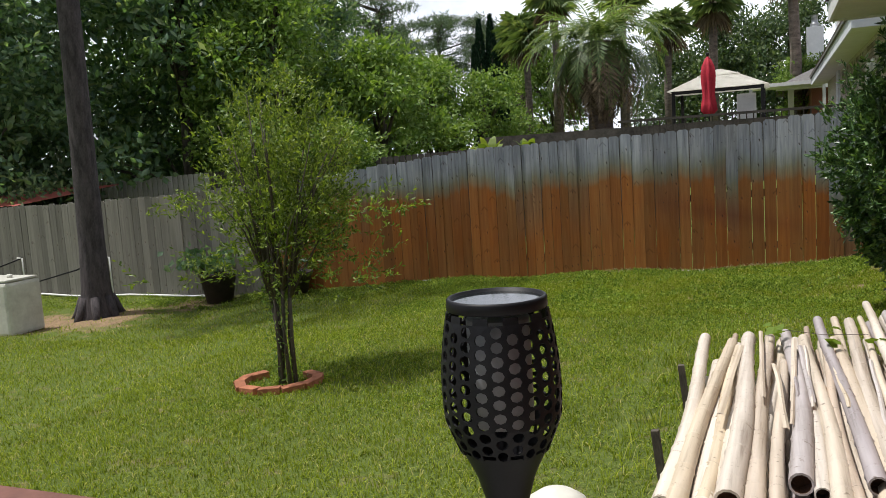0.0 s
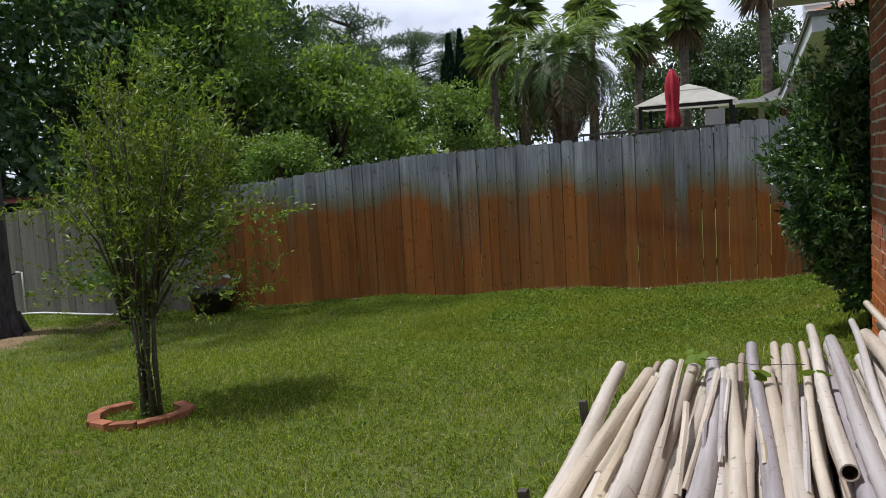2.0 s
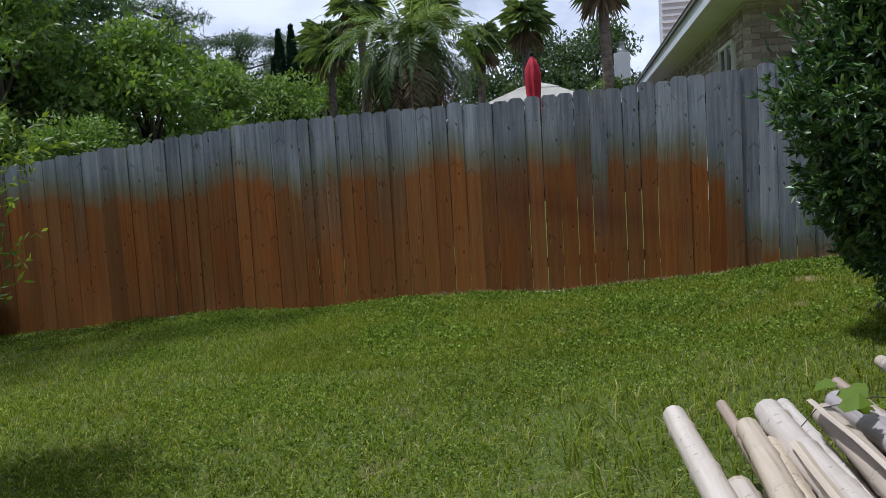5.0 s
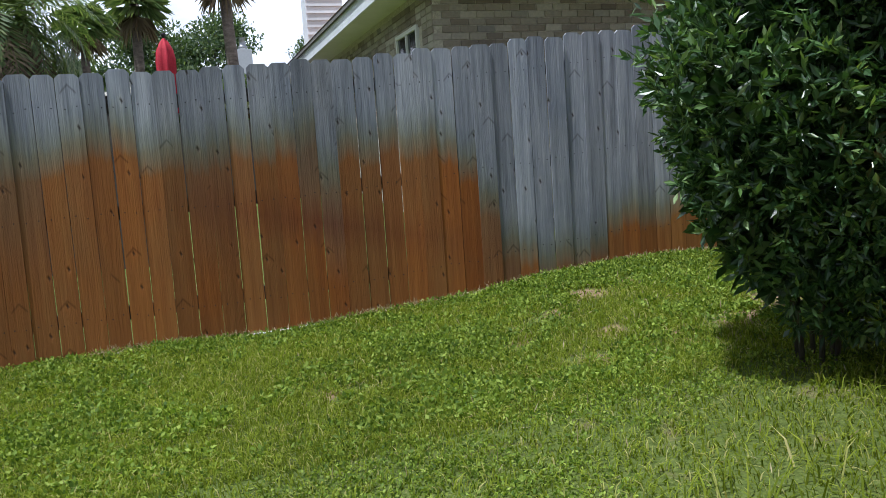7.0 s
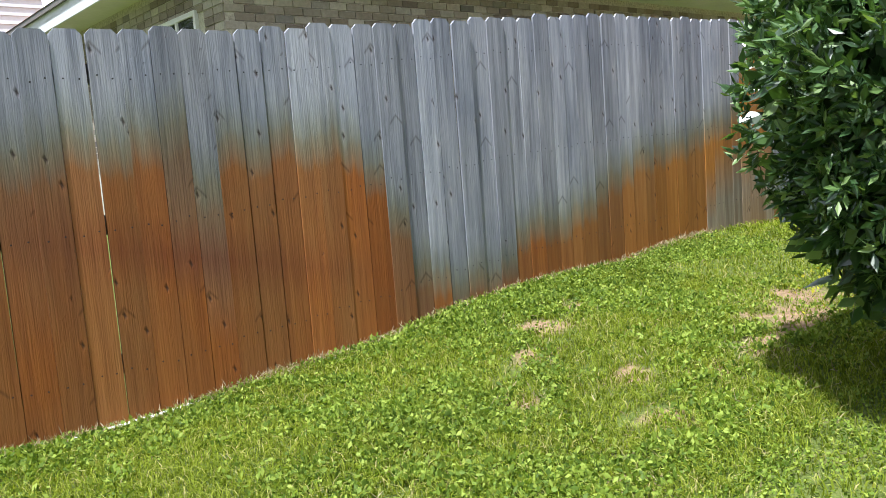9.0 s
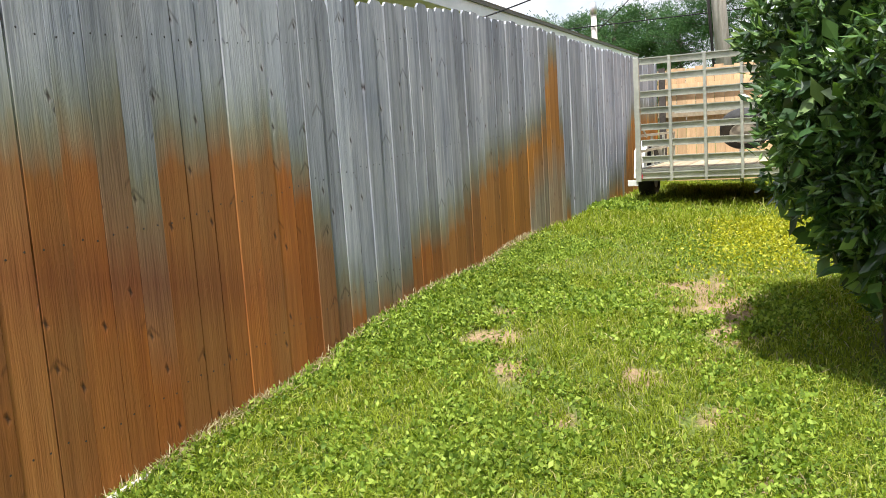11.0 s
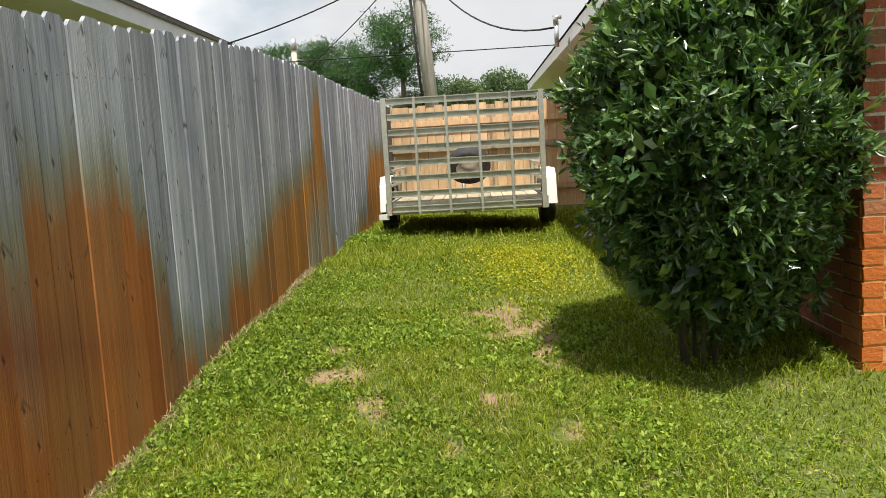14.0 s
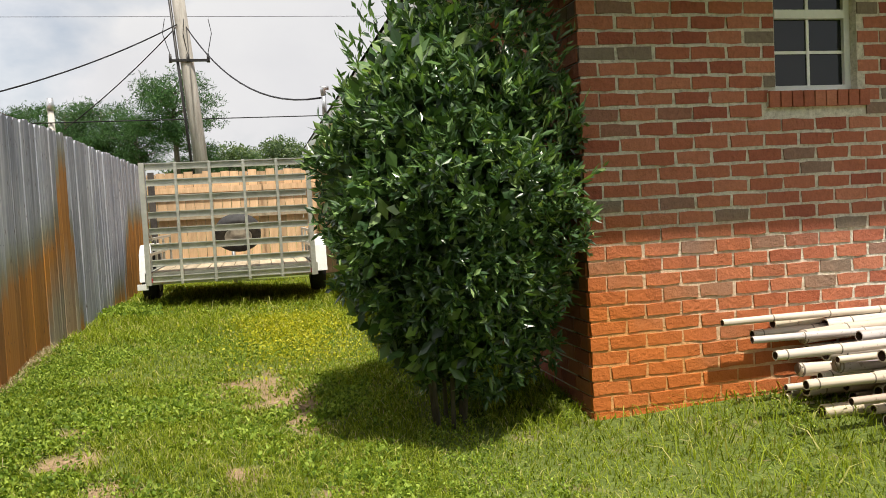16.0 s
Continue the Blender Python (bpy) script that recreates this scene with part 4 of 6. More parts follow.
plant(oak, -2.4, 44.5, 0.5, 0.66, 90, sz=0.80)
plant(oak, 6.6, 50.0, 0.5, 0.5, 160, sz=0.78)
plant(oak, -5.2, 46.0, 0.5, 0.6, 220, sz=0.62)
plant(mid_b, 1.0, 36.0, 1.0, 0.75, 310)
plant(oak, 57.0, 9.0, -0.5, 0.65, 30)
plant(oak, 53.0, 3.0, -0.5, 0.7, 100)
plant(oak, 60.0, 14.5, -0.5, 0.6, 200)
plant(oak, 52.0, 7.0, -0.5, 0.68, 60)
plant(oak, 50.0, 10.8, -0.5, 0.62, 210)
plant(oak, 56.0, 2.5, -0.5, 0.72, 130)
plant(oak, 62.0, 20.0, -0.5, 0.7, 240)


def umbrella_pine(height, r, label, seed, needles=None, puff=0.95, per=85):
    rg, rr = np.random.default_rng(seed), random.Random(seed)
    t = thing("pine_tree", (0, 0, 0), label, "tree", group="far pines")
    bm = bmesh.new()
    tube(bm, [(0, 0, -0.3), (0.1, 0, height * 0.5), (0, 0.1, height * 0.95)], [0.28, 0.2, 0.06], 9)
    sets = []
    for k in range(26):
        z = height * rr.uniform(0.62, 1.0)
        a, R = rr.uniform(0, 6.283), r * rr.uniform(0.15, 1.0) * (1.15 - 0.6 * abs(z / height - 0.8) * 4)
        c = (R * math.cos(a), R * math.sin(a), z)
        tube(bm, [(0, 0, z - 0.7), c], [0.08, 0.02], 5)
        p, d = ball_points(per, c, (puff, puff, puff * 0.55), rg, 0.2, 0.2)
        sets.append(leaves(np.repeat(p, 4, 0), 0.34, 0.05, rg, 0.3))
    part("trunk", bm, M_BARK2, t, "bare brown trunk")
    v, f = merged(sets)
    put("crown", mesh_arrays("crown", v, f), needles or L_PINE, t, "open flat-topped needle crown")
    return t


pa = umbrella_pine(12, 3.0, "tall far pine with an open flat-topped crown", 31)
for x_, y_, s_, a_ in ((-25.4, 55.6, 0.95, 0), (-22.8, 56.5, 0.98, 70), (-20.0, 58.0, 0.97, 140), (-21.0, 43.0, 0.92, 190), (-24.0, 51.0, 0.85, 250), (-18.5, 60.0, 0.9, 30), (-28, 50, 1.0, 100), (-17, 55, 0.85, 10)):
    plant(pa, x_, y_, -0.5, s_, a_)
pb = umbrella_pine(12, 3.0, "tall pine with dense dark rounded needle clumps beyond the lane", 33, L_FARPINE, 1.35, 150)
for x_, y_, s_, a_ in ((51.0, 18.3, 0.74, 80), (46.7, 13.6, 0.82, 10), (52.5, 20.8, 0.76, 200), (56.0, 24.0, 0.78, 140), (50.0, 16.2, 0.66, 300), (60.0, 30.0, 0.84, 40), (55.0, 27.5, 0.78, 90), (48.0, 12.6, 0.50, 190)):
    plant(pb, x_, y_, -0.5, s_, a_)


def cypress(h, r, seed):
    rg = np.random.default_rng(seed)
    t = thing("cypress", (0, 0, 0), "slim dark columnar cypress behind the gardens", "tree", group="columnar cypresses")
    part("trunk", tube(bmesh.new(), [(0, 0, -0.2), (0, 0, h * 0.95)], [0.09, 0.02], 7), M_BARK2, t)
    n = 5200
    z = rg.uniform(0.1, 1, n) ** 0.9
    R = r * np.sin(np.pi * np.clip(z * 0.86 + 0.14, 0, 1)) ** 0.75 * rg.uniform(0.6, 1.05, n)
    a = rg.uniform(0, 6.283, n)
    p = np.stack([R * np.cos(a), R * np.sin(a), z * h], 1)
    v, f = leaves(p, 0.2, 0.05, rg, 1.6, np.stack([np.cos(a), np.sin(a), a * 0], 1) * 0.3, 0.2, 0.4)
    put("crown", mesh_arrays("crown", v, f), L_CYP, t, "tight dark green foliage")
    return t


cy = cypress(6.0, 0.36, 41)
for x_, y_, s_ in ((-12.85, 37.0, 1.05), (-12.35, 37.2, 1.08), (-13.15, 37.0, 0.86), (-11.85, 37.3, 0.9)):
    zb_ = float(land(x_, y_))
    plant(cy, x_, y_, zb_ - 0.02, s_ * 0.9, 60 * x_, sz=(1.2 + 6.0 * s_ - zb_) / 6.0)


def fan_palm(h, seed, label="tall slim fan palm with a ragged crown above the gardens"):
    rg, rr = np.random.default_rng(seed), random.Random(seed)
    t = thing("fan_palm", (0, 0, 0), label, "palm tree", group="fan palms")
    bm = tube(bmesh.new(), [(0, 0, -0.3), (0.1, 0, h * 0.5), (0, 0, h)], [0.19, 0.14, 0.12], 12)
    part("trunk", bm, M_PALMTRUNK, t, "rough grey-brown trunk")
    for nm, mt, n, lo, hi in (("crown", L_PALM, 34, -0.75, 1.25), ("dead_fronds", L_DEAD, 4, -1.3, -1.0)):
        vs, fs, kk = [], [], 0
        for k in range(n):
            a, el = rr.uniform(0, 6.283), rr.uniform(lo, hi)
            ax = Vector((math.cos(a) * math.cos(el), math.sin(a) * math.cos(el), math.sin(el)))
            hub = Vector((0, 0, h)) + ax * rr.uniform(0.22, 0.42)
            side = ax.cross(Vector((0, 0, 1))).normalized()
            for j in range(13):
                b = (j - 6) * 0.2
                d = (ax * math.cos(b) + side * math.sin(b)).normalized()
                L = rr.uniform(0.52, 0.78)
                w = side * math.cos(b) * 0.036 - ax * math.sin(b) * 0.036
                tip = hub + d * L + Vector((0, 0, -0.24))
                vs += [hub, hub + d * L * 0.55 + w, tip, hub + d * L * 0.55 - w]
                fs += [(kk, kk + 1, kk + 2), (kk, kk + 2, kk + 3)]
                kk += 4
            vs += [Vector((0, 0, h)) + side * 0.02, Vector((0, 0, h)) - side * 0.02, hub]
            fs += [(kk, kk + 1, kk + 2)]
            kk += 3
        put(nm, mesh_arrays(nm, [tuple(q) for q in vs], fs), mt, t, "stiff fan-shaped fronds" if mt is L_PALM else "hanging dead brown fronds")
    return t


fp = fan_palm(5.0, 51)
for x_, y_, top_, s_ in ((-9.9, 33.8, 6.3, 1.3), (-7.6, 30.3, 6.9, 1.1), (-5.5, 32.8, 7.2, 1.15), (-4.0, 35.0, 6.0, 1.1), (-2.4, 37.2, 7.1, 1.35), (0.62, 35.3, 8.0, 1.5), (-8.9, 31.0, 5.6, 1.0)):
    plant(fp, x_, y_, top_ - 5.0 * s_, s_, x_ * 47)


def date_palm():
    rr = random.Random(61)
    t = thing("date_palm", (-4.9, 24.8, 1.4), "broad feather palm with arching fronds and brown dead skirt", "palm tree")
    part("trunk", tube(bmesh.new(), [(0, 0, -2.2), (0, 0, 1.0), (0, 0, 3.0)], [0.42, 0.36, 0.40], 14), M_PALMTRUNK, t)
    for nm, mt, n, lo, hi in (("crown", L_PALM, 92, -0.25, 1.35), ("dead_fronds", L_DEAD, 70, -1.25, -0.25)):
        vs, fs, kk = [], [], 0
        for k in range(n):
            a, el = rr.uniform(0, 6.283), rr.uniform(lo, hi)
            out = Vector((math.cos(a), math.sin(a), 0))
            L = rr.uniform(2.3, 3.0)
            p = Vector((0, 0, 3.0)) + out * 0.15
            e = el
            side = Vector((-math.sin(a), math.cos(a), 0))
            N = 30
            for j in range(N):
                d = (out * math.cos(e) + Vector((0, 0, 1)) * math.sin(e)).normalized()
                p2 = p + d * L / N
                if j > 2:
                    ll = 0.42 * math.sin(math.pi * min(0.97, j / N + 0.12)) + 0.06
                    for sg in (-1, 1):
                        q = (side * sg * (0.75 + 0.3 * rr.random()) + d * 0.75 + Vector((0, 0, rr.uniform(-0.45, 0.15)))).normalized() * ll
                        w = d * 0.034
                        vs += [p, p + q * 0.5 + w, p + q, p + q * 0.5 - w]
                        fs += [(kk, kk + 1, kk + 2), (kk, kk + 2, kk + 3)]
                        kk += 4
                vs += [p + side * 0.02, p - side * 0.02, p2 - side * 0.015, p2 + side * 0.015]
                fs += [(kk, kk + 1, kk + 2), (kk, kk + 2, kk + 3)]
                kk += 4
                p = p2
                e -= (0.042 + 0.030 * math.cos(el)) if nm == "crown" else 0.05
        put(nm, mesh_arrays(nm, [tuple(q) for q in vs], fs), mt, t, "long arching feathery fronds" if nm == "crown" else "drooping brown dead fronds")


date_palm()
# ---- bamboo pile ----
rb = random.Random(9)


def bamboo_pole(L, r, seed):
    rr = random.Random(seed)
    bm = bmesh.new()
    pts, rad, y = [], [], 0.0
    node = rr.uniform(0.1, 0.3)
    bend = rr.uniform(-0.05, 0.05)
    while y < L:
        u = y / L
        rr_ = r * (1 - 0.18 * u)
        pts.append((bend * math.sin(3.14 * u), y, 0.02 * math.sin(5 * u)))
        rad.append(rr_)
        nxt = min(L, y + node)
        if nxt < L:
            for dy, k in ((-0.014, 1.0), (-0.004, 1.11), (0.003, 1.04), (0.012, 0.975)):
                un = (nxt + dy) / L
                pts.append((bend * math.sin(3.14 * un), nxt + dy, 0.02 * math.sin(5 * un)))
                rad.append(r * (1 - 0.18 * un) * k)
        y = nxt + 0.03 if nxt < L else L
        node = rr.uniform(0.24, 0.36)
    pts.append((0, L, 0.02 * math.sin(5)))
    rad.append(r * 0.82)
    tube(bm, pts, rad, 12, caps=False)
    for f_ in bm.faces:
        ys_ = [v_.co.y for v_ in f_.verts]
        if 0.005 < max(ys_) - min(ys_) < 0.0085:
            f_.material_index = 1
    # open cut ends: a rim and a dark bore
    bores = []
    for yy, rr0, sgn in ((0, r, 1), (L, r * 0.82, -1)):
        zz = 0.02 * math.sin(5) if yy else 0
        o = [bm.verts.new((rr0 * math.cos(a), yy, zz + rr0 * math.sin(a))) for a in (k * math.pi / 6 for k in range(12))]
        i_ = [bm.verts.new((rr0 * 0.8 * math.cos(a), yy, zz + rr0 * 0.8 * math.sin(a))) for a in (k * math.pi / 6 for k in range(12))]
        for k in range(12):
            bm.faces.new((o[k], o[(k + 1) % 12], i_[(k + 1) % 12], i_[k]))
        bm2 = bmesh.new()
        bores.append(bm2)
        a0 = [bm2.verts.new((rr0 * 0.8 * math.cos(a), yy, zz + rr0 * 0.8 * math.sin(a))) for a in (k * math.pi / 6 for k in range(12))]
        a1 = [bm2.verts.new((rr0 * 0.8 * math.cos(a), yy + sgn * 0.07, zz + rr0 * 0.8 * math.sin(a))) for a in (k * math.pi / 6 for k in range(12))]
        for k in range(12):
            bm2.faces.new((a0[k], a0[(k + 1) % 12], a1[(k + 1) % 12], a1[k]))
        bm2.faces.new(a1)
    return bm, bores


variants = []
for k in range(7):
    r_ = (0.046, 0.042, 0.038, 0.054, 0.032, 0.024, 0.048)[k]
    L_ = (2.78, 2.72, 2.85, 2.80, 2.60, 2.90, 2.68)[k]
    b1, b2 = bamboo_pole(L_, r_, 70 + k)
    t = thing("bamboo_pole", (0, 0, 0), "dry bleached bamboo pole lying on the pile by the brick wall", "bamboo pole", group="bamboo poles in the pile")
    part("culm", b1, M_BAMBOO, t, "ringed pale bamboo stem", smooth=True).data.materials.append(M_NODE)
    for b_ in b2:
        part("bore", b_, M_BORE_DARK, t, "dark hollow cut end")
    variants.append((t, r_, L_))
used = set()


def lay(k, x, y_far, z, yaw, tilt):
    t, r_, L_ = variants[k]
    m = Matrix.Translation((x, y_far - L_, z)) @ Matrix.Rotation(radians(yaw), 4, "Z") @ Matrix.Rotation(radians(tilt), 4, "X") @ Matrix.Rotation(rb.uniform(0, 6.28), 4, "Y")
    if k not in used:
        used.add(k)
        t.matrix_basis = m
    else:
        copy_thing(t, m)


for z_, n_, x0_ in ((-0.40, 15, -0.46), (-0.31, 15, -0.45), (-0.22, 16, -0.44), (-0.135, 16, -0.42)):
    for j in range(n_):
        x_ = x0_ + (0.98 - x0_) * (j + 0.5) / n_ + rb.uniform(-0.012, 0.012)
        far = 5.74 + 0.75 * max(0, (x_ + 0.5) / 1.5) ** 1.5 + rb.uniform(-0.35, 0.12)
        lay(rb.randrange(7), x_, far, z_ + rb.uniform(-0.01, 0.01), rb.uniform(-2.0, 2.0), rb.uniform(-0.3, 0.3))
# the poles that lie on top: kind, near x, far x, far end, height
for k_, xn_, xf_, far, z_ in ((0, -0.445, -0.480, 5.90, -0.105), (5, -0.33, -0.30, 6.16, -0.135), (4, -0.12, -0.09, 6.26, -0.135), (5, 0.20, 0.19, 6.50, -0.12), (4, 0.38, 0.37, 6.60, -0.11), (1, -0.385, -0.315, 5.72, -0.075), (2, -0.315, -0.255, 5.60, -0.10), (3, -0.195, -0.185, 5.90, -0.055), (1, -0.10, -0.07, 5.80, -0.06), (4, -0.01, 0.0, 5.30, -0.07),
                              (6, 0.065, 0.03, 5.98, -0.04), (4, 0.14, 0.105, 5.86, -0.06), (1, 0.20, 0.16, 5.75, -0.03), (5, 0.26, 0.235, 5.95, -0.02), (2, 0.33, 0.255, 6.12, -0.01), (0, 0.36, 0.34, 5.75, -0.06), (1, 0.42, 0.43, 6.10, -0.02),
                              (5, 0.50, 0.50, 6.30, 0.0), (6, 0.60, 0.585, 6.25, -0.03), (4, 0.56, 0.57, 6.62, 0.05), (3, 0.70, 0.69, 6.25, -0.02), (5, 0.74, 0.80, 6.60, 0.07), (1, 0.80, 0.79, 6.05, -0.03), (0, 0.90, 0.89, 6.20, -0.02),
                              (2, 0.67, 0.65, 6.05, 0.065), (6, 0.86, 0.84, 6.25, 0.07), (4, 0.95, 0.95, 6.5, 0.07), (5, 0.97, 0.93, 6.72, 0.15), (2, 0.98, 0.98, 6.35, 0.14), (0, 0.93, 0.93, 6.05, 0.13)):
    L_ = variants[k_][2]
    lay(k_, xn_, far, z_, math.degrees(math.atan2(xn_ - xf_, L_)), rb.uniform(-0.2, 0.2))
for x_, y_, h_ in ((-0.57, 4.1, 0.10), (-0.56, 5.28, 0.14)):
    bm = box(bmesh.new(), -0.02, 0.02, -0.02, 0.02, -0.1, h_ + 0.2, 0.003)
    s_ = part("stake", bm, M_BARK2, None, "weathered wooden stake holding the bamboo pile", at=on_land(x_, y_))
    s_.rotation_euler.y = radians(-6)
    tagged(s_, category="stake")

# split slats and a creeping vine on the pile
for k in range(10):
    L_ = rb.uniform(0.5, 1.5)
    w_ = rb.uniform(0.008, 0.016)
    bm = bmesh.new()
    prev = None
    bow = rb.uniform(0.0, 0.02)
    for j in range(9):
        u = j / 8
        y_, z0_ = L_ * u, bow * math.sin(3.14 * u) + 0.006 * math.sin(9 * u + k)
        row = [bm.verts.new(p) for p in ((-w_, y_, z0_), (0, y_, z0_ + 0.006), (w_, y_, z0_), (0, y_, z0_ + 0.002))]
        if prev:
            for q in range(4):
                bm.faces.new((prev[q], prev[(q + 1) % 4], row[(q + 1) % 4], row[q]))
        prev = row
    sl = part("bamboo_strip", bm, M_BAMBOO, None, "thin split strip of dry bamboo lying on the pile", at=(rb.uniform(-0.3, 0.45), rb.uniform(3.8, 4.5), rb.uniform(-0.01, 0.01)))
    sl.rotation_euler = (rb.uniform(-0.01, 0.02), rb.uniform(-0.3, 0.3), rb.uniform(-0.05, 0.05))
    tagged(sl, category="bamboo strip", group="split strips on the pile")
vine = thing("vine", (-0.25, 5.2, -0.49), "thin creeping vine with heart-shaped green leaves on the bamboo pile", "vine")
vp = [(0.0, 0.6, -0.05), (0.05, 0.55, 0.35), (0.12, 0.45, 0.50), (0.3, 0.5, 0.52), (0.5, 0.35, 0.53), (0.75, 0.3, 0.55)]
part("stem", tube(bmesh.new(), vp, 0.0018, 5), M_BARK2, vine)
for k in range(14):
    p_ = Vector(vp[1 + k % 5]) + Vector((rb.uniform(-0.12, 0.12), rb.uniform(-0.3, 0.12), rb.uniform(0.0, 0.05)))
    r_ = rb.uniform(0.03, 0.048)
    bm = bmesh.new()
    bm.faces.new([bm.verts.new((r_ * x_, r_ * y_, r_ * z_)) for x_, y_, z_ in ((0, -1.1, -0.2), (0.7, -0.3, 0.1), (0.95, 0.5, 0), (0.45, 0.9, 0), (0, 0.6, 0.1), (-0.45, 0.9, 0), (-0.95, 0.5, 0), (-0.7, -0.3, 0.1))])
    lf = part("leaf", bm, L_WEED, vine, at=p_)
    lf.rotation_euler = (rb.uniform(-0.6, 0.6), rb.uniform(-0.6, 0.6), rb.uniform(0, 6))

# ---- solar garden torch ----
TX, TY, TZ = -0.246, 0.713, 1.178
torch = thing("garden_torch", on_land(TX, TY), "black solar garden torch with a perforated basket head", "garden light")
hz = TZ - torch.location.z


def torch_basket():
    """A barrel of strips pierced by rows of round holes."""
    bm = bmesh.new()
    H, cols, rows_ = 0.142, 22, 10
    def rad(u):
        return 0.0470 + 0.0100 * math.sin(math.pi * min(1, (1 - u) * 0.86 + 0.02)) - 0.035 * max(0, 0.25 - u)
    for c in range(cols):
        for q in range(rows_):
            u0, u1 = 0.04 + 0.9 * q / rows_, 0.04 + 0.9 * (q + 1) / rows_
            a0, a1 = 2 * math.pi * c / cols, 2 * math.pi * (c + 1) / cols
            lift = 0.45 * (c % 2) / rows_
            u0, u1 = u0 - lift + 0.03, u1 - lift + 0.03
            wide = 0.76 if (q < rows_ - 1 or c % 2) else 0.0
            def P(a, u, k=1.0):
                r = rad(u) * k
                return (r * math.cos(a), r * math.sin(a), -H + H * u)
            outer = [(a0, u0), ((a0 + a1) / 2, u0), (a1, u0), (a1, (u0 + u1) / 2), (a1, u1), ((a0 + a1) / 2, u1), (a0, u1), (a0, (u0 + u1) / 2)]
            o = [bm.verts.new(P(a, u)) for a, u in outer]
            if not wide:
                bm.faces.new(o)
                continue
            am, um = (a0 + a1) / 2, (u0 + u1) / 2
            inn = [bm.verts.new(P(am + (a1 - a0) / 2 * wide * math.cos(g), um + (u1 - u0) / 2 * wide * 1.1 * math.sin(g))) for g in (radians(225 + 45 * k) for k in range(8))]
            for k in range(8):
                bm.faces.new((o[k], o[(k + 1) % 8], inn[(k + 1) % 8], inn[k]))
    bmesh.ops.remove_doubles(bm, verts=bm.verts[:], dist=0.0003)
    bmesh.ops.solidify(bm, geom=bm.faces[:], thickness=0.0022)
    return bm


part("basket", torch_basket(), M_BLACK, torch, "black perforated plastic basket", at=(0, 0, hz - 0.006))
bm = bmesh.new()
lathe(bm, [(0.0, -0.004), (0.0435, -0.004), (0.0440, 0.002), (0.0465, 0.002), (0.0475, 0.0), (0.0478, -0.008), (0.0465, -0.009), (0.0, -0.009)], 40)
part("cap", bm, M_BLACK, torch, "black rim", at=(0, 0, hz))
part("solar_panel", tube(bmesh.new(), [(0, 0, -0.0035), (0, 0, -0.001)], 0.0425, 32), M_GLASS, torch, "dark glossy solar panel", at=(0, 0, hz))
bm = bmesh.new()
lathe(bm, [(0.0420, -0.143), (0.0365, -0.154), (0.028, -0.172), (0.020, -0.20), (0.013, -0.25), (0.009, -hz - 0.1)], 24)
part("stake", bm, M_BLACK, torch, "tapered black stake", at=(0, 0, hz))
part("lamp_tube", tube(bmesh.new(), [(0, 0, -0.018), (0, 0, -0.12)], 0.030, 20), M_TUBE, torch, "milky grey inner tube", at=(0, 0, hz))

gl = thing("garden_post", on_land(-0.36, 1.30), "pale rounded garden post top beside the torch", "post")
part("shaft", tube(bmesh.new(), [(0, 0, -0.1), (0, 0, 1.10)], 0.045, 14), M_BAMBOO, gl)
bm = bmesh.new()
lathe(bm, [(0.055, 1.10), (0.062, 1.10 + 0.02), (0.052, 1.10 + 0.045), (0.03, 1.10 + 0.06), (0.0, 1.10 + 0.064)], 20)
part("cap", bm, M_TANK, gl, "pale domed cap", smooth=True)

# ---- porch that the walk starts from ----
porch = thing("porch", (0, 0, 0), "concrete porch slab with three low steps down to the lawn", "porch", kind="structure")
bm = box(bmesh.new(), -1.6, 1.08, -4, 0.55, -0.75, 0.0, 0.01)
part("slab", bm, M_CONCRETE, porch)
for k in range(2):
    part("step", box(bmesh.new(), -0.12, 1.0, 0.555 + 0.33 * k, 0.88 + 0.33 * k, -0.75, -0.16 * (k + 1), 0.008), M_CONCRETE, porch)
railing = thing("porch_railing", (-1.2, 0.62, 0), "low red-brown wooden porch railing", "railing")
part("cap", box(bmesh.new(), -0.4, 0.5, -0.07, 0.07, 0.905, 0.94, 0.004), M_REDWOOD, railing)
for x_ in (-0.32, 0.40):
    part("post", box(bmesh.new(), x_ - 0.04, x_ + 0.04, -0.24, -0.16, 0.0, 0.90), M_REDWOOD, railing)
part("bracket", box(bmesh.new(), -0.4, 0.5, -0.24, -0.07, 0.86, 0.90), M_REDWOOD, railing)

# ---- utility trailer ----
TRX, TRY, TRZ = 6.6, 9.53, float(land(7.0, 9.5))
trailer = thing("utility_trailer", (TRX, TRY, TRZ), "open utility trailer with tall aluminium ramp gate parked on grass", "trailer")
GW, GZ0, GZ1 = 0.93, 0.30, 1.69
gate = new("ramp_gate")
gate.parent = trailer
gate.empty_display_size = 0.1
tagged(gate, "raised aluminium ramp gate of seven ribbed rails")
for k in range(8):
    z0 = GZ0 + 0.03 + (GZ1 - GZ0 - 0.11) * k / 7
    bm = bmesh.new()
    box(bm, -0.012, 0.012, -GW + 0.04, GW - 0.04, z0, z0 + 0.075)
    box(bm, -0.032, -0.012, -GW + 0.04, GW - 0.04, z0, z0 + 0.010)
    box(bm, -0.032, -0.012, -GW + 0.04, GW - 0.04, z0 + 0.065, z0 + 0.075)
    part("rail", bm, M_ALU, gate)
for y_ in (-GW, -0.565, -0.19, 0.19, 0.565, GW):
    w_ = 0.028 if abs(y_) == GW else 0.016
    part("upright", box(bmesh.new(), -0.045, 0.02, y_ - w_, y_ + w_, GZ0, GZ1, 0.003), M_ALU, gate)
